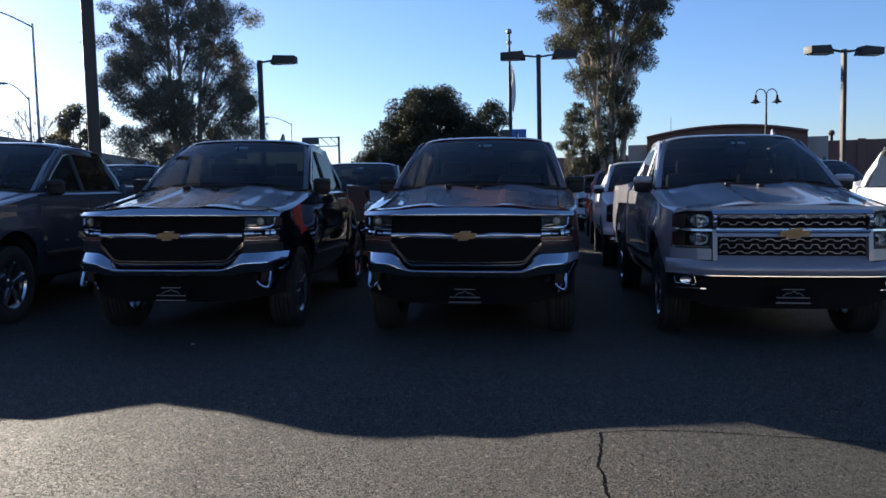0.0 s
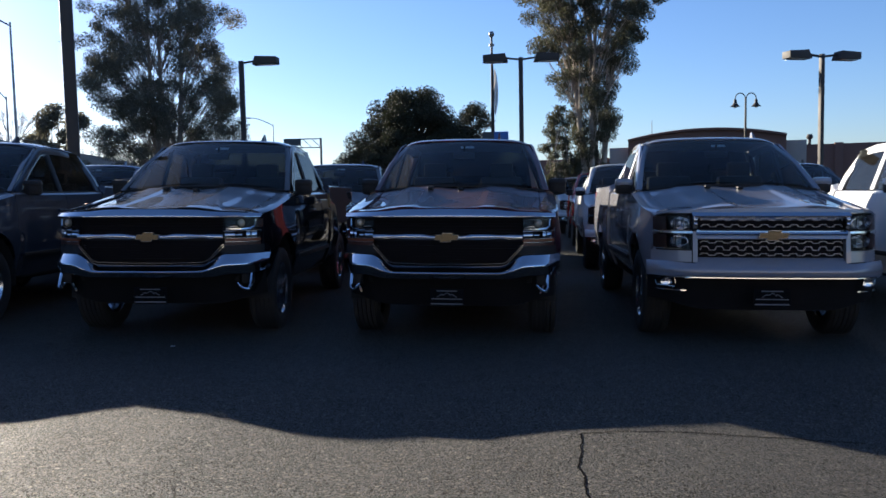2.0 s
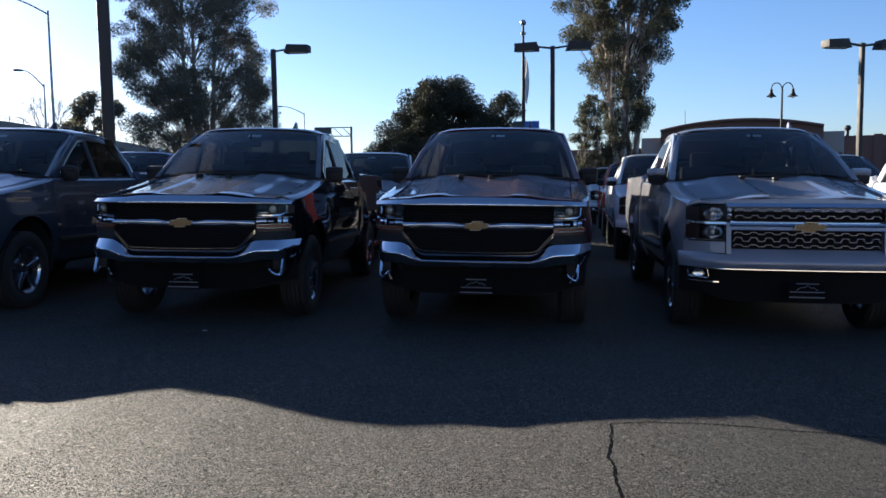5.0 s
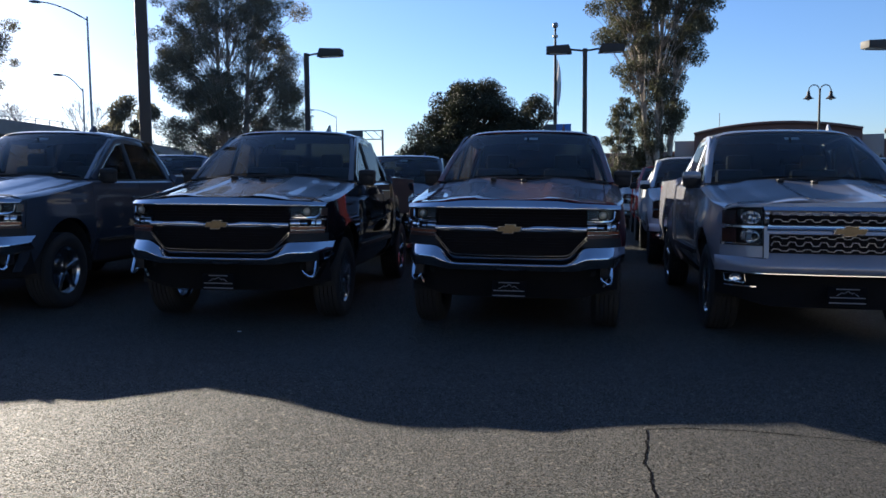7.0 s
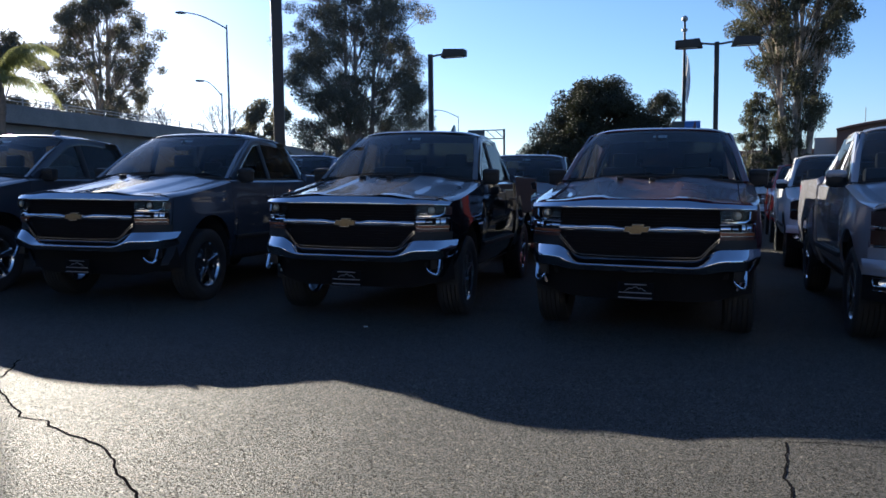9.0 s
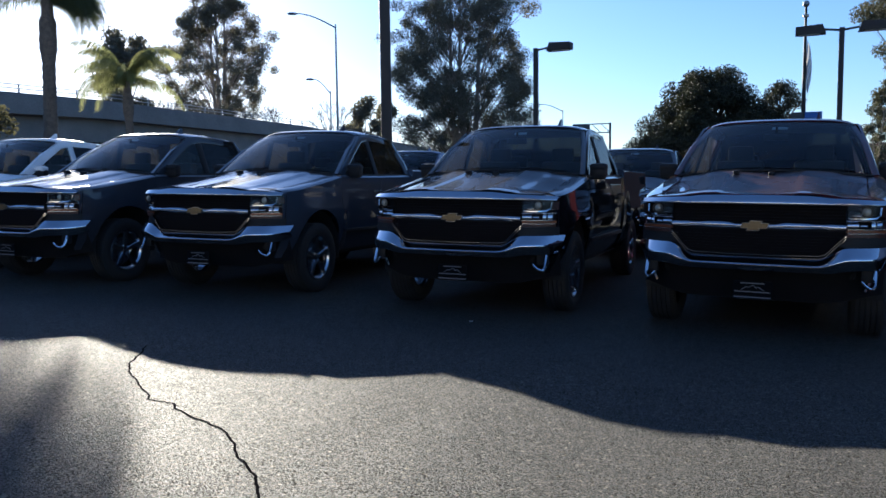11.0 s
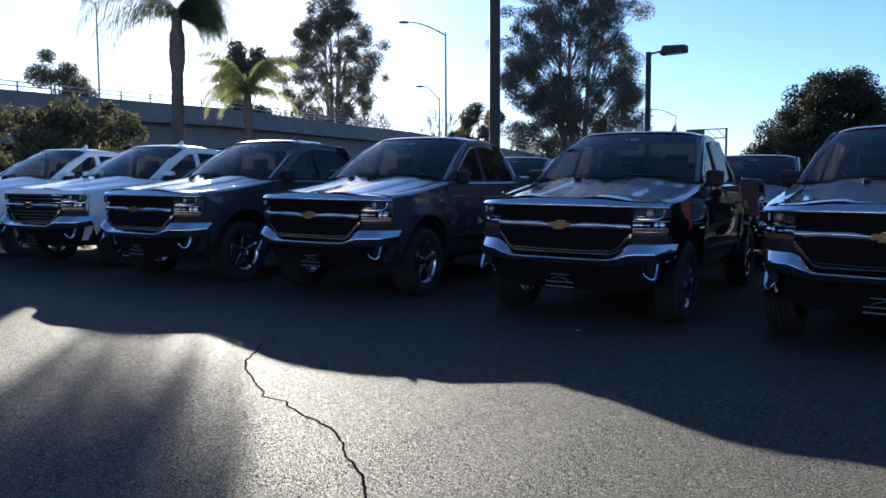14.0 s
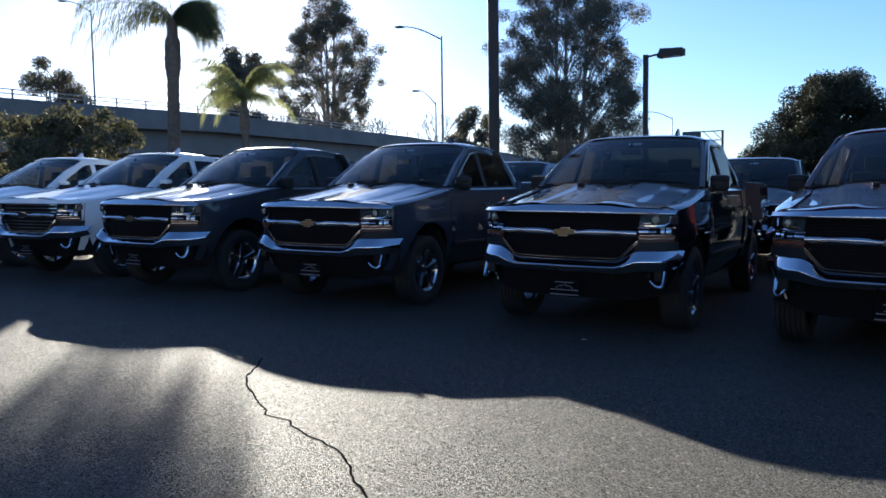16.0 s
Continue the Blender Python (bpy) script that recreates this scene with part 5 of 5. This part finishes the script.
def tree(name, x, y, z, height, stems, profile, clumps, clump_r, leaves, leaf, bark, material, label, seed, lean=0.4, droop=0.6, low=0.25, category="tree", squash=1.0, trunk_r=0.25, gap=0.42, limb=0.28):
    """A tree: tapered stems with limbs that reach clumps of leaves inside an uneven envelope. profile: (height share, radius)."""
    rnd = random.Random(seed)
    root = base(name, label, category)
    root.matrix_basis = pose(x, y, z)
    centres = []
    tries = 0
    while len(centres) < clumps and tries < 20000:
        tries += 1
        hz = rnd.uniform(low, 1.0)
        rmax = curve(profile, hz)
        a = rnd.uniform(0, 2 * math.pi)
        q = rmax * (0.30 + 0.70 * rnd.random() ** 0.6) * rnd.uniform(0.8, 1.12)
        if rnd.random() > (rmax / max(r for _, r in profile)) + 0.15:
            continue
        p = (q * math.cos(a), q * math.sin(a) * squash, hz * height)
        cr = clump_r * rnd.uniform(0.6, 1.25)
        if any((p[0] - c[0]) ** 2 + (p[1] - c[1]) ** 2 + (p[2] - c[2]) ** 2 < (gap * (cr + c[3])) ** 2 for c in centres):
            continue
        centres.append((*p, cr))
    b = bmesh.new()
    tops = []
    for k in range(stems):
        a = 2 * math.pi * k / stems + rnd.uniform(-0.4, 0.4)
        ln = lean * rnd.uniform(0.5, 1.2) * (1 if stems > 1 else 0.3)
        pts = []
        for s in range(9):
            t = s / 8 if s else -0.045
            pts.append(Vector((math.cos(a) * (0.25 * (stems > 1) + ln * t * height * 0.18) + 0.15 * math.sin(t * 5 + k), math.sin(a) * (0.25 * (stems > 1) + ln * t * height * 0.18) + 0.15 * math.cos(t * 4 + k), t * height * 0.88)))
        rr = trunk_r * rnd.uniform(0.8, 1.1)
        tube(b, pts, [rr * (1.25 if s == 0 else 1) * (1 - 0.88 * s / 8) for s in range(9)], 9)
        tops.append(pts)
    for c in centres:
        best = min(tops, key=lambda q: min((Vector(c[:3]) - v).length for v in q))
        z_from = max(0.12 * height, c[2] - 0.5 * math.hypot(c[0], c[1]) - 0.12 * height)
        start = min(best, key=lambda v: abs(v.z - z_from))
        end = Vector(c[:3])
        mid = (start + end) / 2 + Vector((rnd.uniform(-0.2, 0.2), rnd.uniform(-0.2, 0.2), 0.10 * (end - start).length))
        r0 = trunk_r * limb
        tube(b, [start, lerp(start, mid, 0.6), mid, lerp(mid, end, 0.6), end], [r0, r0 * 0.8, r0 * 0.6, r0 * 0.4, r0 * 0.15], 6)
        for _ in range(3):
            e2 = end + Vector((rnd.uniform(-1, 1), rnd.uniform(-1, 1), rnd.uniform(-0.6, 0.8))) * c[3] * 0.8
            tube(b, [mid, (mid + e2) / 2 + Vector((0, 0, 0.05)), e2], [r0 * 0.4, r0 * 0.25, r0 * 0.08], 5)
    part("trunk", b, bark, root, "trunk with limbs")
    link("crown", leaf_cloud(centres, leaves, leaf[0], leaf[1], droop, seed), material, root, "loose crown of small leaves", smooth=False)
    return root


tree("gum_tree", -15.5, 47.4, -0.3, 15.8, 3, ((0.12, 1.6), (0.25, 3.6), (0.45, 4.7), (0.65, 4.5), (0.85, 3.5), (1.0, 1.5)), 310, 0.72, 190000, (0.13, 0.025), BARK, EUC, "large grey-green eucalyptus tree with several pale trunks", 11, droop=1.0, low=0.12, trunk_r=0.26, gap=0.44, limb=0.13)
tree("gum_tree", 7.48, 34.3, -0.3, 12.6, 4, ((0.10, 0.40), (0.22, 0.75), (0.42, 1.10), (0.54, 1.95), (0.70, 2.8), (0.85, 3.3), (1.0, 2.9)), 240, 0.46, 120000, (0.11, 0.022), BARK, EUC_GREEN, "tall slender gum tree with pale trunks", 12, droop=1.0, low=0.14, lean=0.3, trunk_r=0.17, gap=0.48, limb=0.16)
tree("oak_tree", -0.6, 45.5, -0.3, 7.0, 1, ((0.0, 3.9), (0.3, 4.2), (0.5, 4.0), (0.68, 3.0), (0.85, 2.7), (1.0, 1.3)), 230, 0.72, 170000, (0.11, 0.036), BARK_DARK, OAK, "dense dark green oak tree with a rounded crown", 13, droop=0.1, low=0.05, trunk_r=0.3)
tree("oak_tree", 3.0, 46.5, -0.3, 6.3, 1, ((0.0, 1.6), (0.4, 1.7), (0.8, 1.4), (1.0, 0.6)), 70, 0.62, 40000, (0.11, 0.036), BARK_DARK, OAK, "small dark oak tree beside a larger one", 14, droop=0.1, low=0.05, trunk_r=0.2)
tree("gum_tree", -86.4, 122.4, -0.35, 39.5, 4, ((0.25, 5.0), (0.42, 8.2), (0.55, 9.6), (0.75, 8.8), (0.88, 5.4), (1.0, 2.4)), 200, 1.5, 80000, (0.40, 0.075), BARK, EUC, "tall eucalyptus tree behind the bridge", 15, droop=0.8, low=0.24, trunk_r=0.6, gap=0.44, limb=0.14)
tree("gum_tree", -58.5, 66.5, -0.3, 18.0, 2, ((0.4, 2.0), (0.6, 3.2), (0.8, 3.4), (1.0, 1.6)), 24, 1.3, 9000, (0.5, 0.09), BARK, EUC, "eucalyptus tree with a thin crown behind the bridge", 16, droop=0.8, low=0.45, trunk_r=0.35)
tree("street_tree", -76.4, 56.6, -0.3, 17.2, 2, ((0.5, 2.4), (0.72, 3.6), (0.88, 3.0), (1.0, 1.4)), 9, 1.55, 14000, (0.28, 0.06), BARK_DARK, EUC, "distant tree with separate leaf clumps behind the bridge", 17, droop=0.4, low=0.56, trunk_r=0.25, gap=0.72, limb=0.3)
tree("street_tree", -82.0, 49.5, -0.3, 14.4, 1, ((0.6, 3.0), (0.8, 4.2), (1.0, 2.0)), 20, 1.4, 9000, (0.45, 0.09), BARK_DARK, EUC, "distant dark tree behind the bridge", 18, droop=0.4, low=0.55, trunk_r=0.25)
tree("street_tree", -42.3, 90.6, -0.3, 11.8, 3, ((0.55, 2.0), (0.75, 4.0), (0.9, 3.4), (1.0, 2.0)), 16, 1.15, 8000, (0.4, 0.09), BARK_DARK, EUC, "distant tree with rounded leaf clumps", 19, droop=0.2, low=0.62, trunk_r=0.2)


def shrub(x, y, height, width, clumps, leaves, label, seed, material=SHRUB, squash=1.0, leaf=(0.16, 0.05)):
    return tree("shrub", x, y, ground_z(x, y) - 0.05, height, 4, ((0.0, width * 0.85), (0.4, width), (0.8, width * 0.7), (1.0, width * 0.35)), clumps, 0.62, leaves, leaf, BARK_DARK, material, label, seed, droop=0.1, low=0.05, category="shrub", trunk_r=0.09, squash=squash)


shrub(-24.6, 18.6, 4.3, 3.6, 60, 22000, "large olive-brown shrub in front of the bridge", 31)
shrub(-30.5, 18.0, 5.6, 3.0, 50, 16000, "tall shrub in front of the bridge", 32)
shrub(-35.0, 36.0, 3.6, 2.6, 40, 9000, "shrub at the foot of the bridge", 33)
shrub(-20.5, 49.0, 3.4, 2.6, 40, 10000, "dark shrub under the eucalyptus", 34, EUC)
shrub(-13.0, 50.0, 3.3, 2.8, 40, 10000, "dark shrub under the eucalyptus", 35, EUC)
tree("young_gum_tree", 5.75, 33.1, -0.35, 4.9, 3, ((0.15, 0.45), (0.3, 0.6), (0.55, 0.7), (0.8, 0.6), (1.0, 0.25)), 46, 0.24, 9000, (0.10, 0.022), BARK, EUC_GREEN, "small young gum tree beside a taller one", 21, droop=0.8, low=0.35, lean=0.3, trunk_r=0.05)
shrub(7.0, 35.2, 2.9, 1.3, 22, 7000, "green shrub at the foot of the gum tree", 36, EUC_GREEN)


def bare_shrub(x, y, z, height, seed):
    """Leafless branching twigs."""
    rnd = random.Random(seed)
    root = base("bare_shrub", "bare leafless shrub with thin twigs", "shrub")
    root.matrix_basis = pose(x, y, z)
    b = bmesh.new()

    def grow(p, d, ln, r, depth):
        q = p + d * ln
        tube(b, [p, (p + q) / 2 + Vector((rnd.uniform(-1, 1), rnd.uniform(-1, 1), 0)) * ln * 0.06, q], [r, r * 0.8, r * 0.6], 4)
        if depth:
            for _ in range(3):
                e = (d + Vector((rnd.uniform(-1, 1), rnd.uniform(-1, 1), rnd.uniform(-0.2, 0.9))) * 0.7).normalized()
                grow(q, e, ln * rnd.uniform(0.6, 0.85), r * 0.6, depth - 1)
    for _ in range(5):
        grow(Vector((rnd.uniform(-0.6, 0.6), rnd.uniform(-0.6, 0.6), 0)), Vector((rnd.uniform(-0.6, 0.6), rnd.uniform(-0.6, 0.6), 1)).normalized(), height * 0.36, 0.07, 4)
    part("bare_crown", b, BARK_DARK, root)


bare_shrub(-46.7, 75.6, 5.0, 5.0, 41)
bare_shrub(-43.2, 83.2, 5.5, 5.0, 42)
bare_shrub(-50.0, 62.0, 5.0, 4.0, 43)


def palm(x, y, top, trunk_r, reach, fronds, label, seed, drop=1.0, leaves=FROND, lean=(0, 0), rises=(0.95, 0.55, 0.20, -0.25), blade=0.015):
    """A feather palm: ringed trunk, arching fronds with hanging leaflets."""
    rnd = random.Random(seed)
    z0 = ground_z(x, y)
    root = base("palm_tree", label, "palm tree", "palms before the bridge")
    root.matrix_basis = pose(x, y, z0)
    h = top - z0
    b = bmesh.new()
    n = 46
    tube(b, [(0.05 * math.sin(3 * k / n) + lean[0] * (k / n) ** 2, lean[1] * (k / n) ** 2, h * k / n) for k in range(n + 1)], [trunk_r * (1.15 - 0.3 * k / n) * (1.04 if k % 2 else 0.98) * rnd.uniform(0.96, 1.05) * (1 + 0.38 * smoothstep(0.70, 0.78, k / n) * smoothstep(0.93, 0.88, k / n)) for k in range(n + 1)], 12)
    part("trunk", b, PALMBARK, root, "ringed grey-brown palm trunk")
    shapes = []
    for v in range(4):
        verts, faces = [], []
        rise = rises[v]
        pts = []
        p, ang = Vector((0, 0, 0)), rise
        seg = 22
        for k in range(seg + 1):
            pts.append(p.copy())
            ang -= drop * (0.055 + 0.075 * k / seg)
            p = p + Vector((math.cos(ang), 0, math.sin(ang))) * reach / seg
        for k in range(seg):
            a, c = pts[k], pts[k + 1]
            r = 0.022 * (1 - 0.85 * k / seg)
            i = len(verts)
            verts += [a + Vector((0, -r, 0)), a + Vector((0, r, 0)), c + Vector((0, r, 0)), c + Vector((0, -r, 0)), a + Vector((0, 0, r * 1.5)), c + Vector((0, 0, r * 1.5))]
            faces += [(i, i + 1, i + 2, i + 3), (i, i + 3, i + 5, i + 4), (i + 1, i + 4, i + 5, i + 2)]
        rr = random.Random(seed * 10 + v)
        for k in range(2, seg * 3):
            t = k / (seg * 3)
            q = t * seg
            a = pts[int(q)].lerp(pts[min(seg, int(q) + 1)], q - int(q))
            d = (pts[min(seg, int(q) + 1)] - pts[int(q)]).normalized()
            ll = reach * 0.19 * math.sin(math.pi * (0.10 + 0.85 * t)) ** 0.6 * rr.uniform(0.8, 1.15)
            for s in (-1, 1):
                w = Vector((d.x * 0.6, s * 0.75, d.z * 0.6 - rr.uniform(0.5, 1.5))).normalized()
                m1 = a + w * ll * 0.5
                e = a + w * ll + Vector((rr.uniform(-0.1, 0.1) * ll, 0, -0.30 * ll))
                side = d * blade
                i = len(verts)
                verts += [a - side * 0.6, a + side * 0.6, m1 + side, m1 - side, e]
                faces += [(i, i + 1, i + 2, i + 3), (i + 3, i + 2, i + 4)]
        me = bpy.data.meshes.new("frond")
        me.from_pydata([tuple(q) for q in verts], [], faces)
        shapes.append(me)
    ways = fronds if isinstance(fronds, tuple) else [(137.5 * k + rnd.uniform(-12, 12), k % 4, rnd.uniform(0.82, 1.08)) for k in range(fronds)]
    for turn, v, size in ways:
        at = pose(lean[0], lean[1], h + rnd.uniform(-0.15, 0.1), rnd.uniform(-12, 12), rnd.uniform(-8, 8), turn) @ Matrix.Scale(size, 4)
        link("frond", shapes[v], leaves, root, smooth=False, at=at)
    return root


# the tall palm: long fronds on one side, short hanging ones on the other; turns count from the way across the sun
ACROSS = 90 - (90 - SUN_AZ)
LONG = [(ACROSS + 150 + 11 * k, (1, 0, 1, 2, 1, 0)[k], (0.95, 1.0, 0.9, 0.8, 1.0, 0.9)[k]) for k in range(6)]
AROUND = [(ACROSS + f, v, 0.72) for f, v in ((75, 0), (100, 1), (125, 0), (240, 1), (262, 0))]
short_rnd = random.Random(7)
SHORT = [(ACROSS + short_rnd.uniform(-46, 46), (0, 1, 0, 1, 2)[k % 5], short_rnd.uniform(0.36, 0.55)) for k in range(120)]
palm(-26.9, 25.75, 9.03, 0.268, 5.4, tuple(LONG + AROUND + SHORT), "tall feather palm with arching fronds", 51, 1.0, FROND, (0.15, 0.1))
palm(-21.9, 24.8, 5.15, 0.16, 2.7, 26, "small backlit feather palm with yellow-green fronds", 52, 0.95, FROND_PALE, (0, 0), (1.40, 1.15, 0.80, 0.35), 0.014)


# ---- plain unseen wall added behind the camera: bounces sun onto truck fronts and chrome ----
PLASTER = mat("pale_plaster", (0.50, 0.465, 0.42), 0.85, vary=0.10, scale=0.5, fine=20, bump=0.3)
wall = tagged(part("bounce_wall", boxed(0, -19.0, 1.75, 70, 0.4, 4.1, bevel=0.02), PLASTER, smooth=False), "unseen pale plaster wall added to bounce sunlight onto the trucks", "wall", kind="structure")
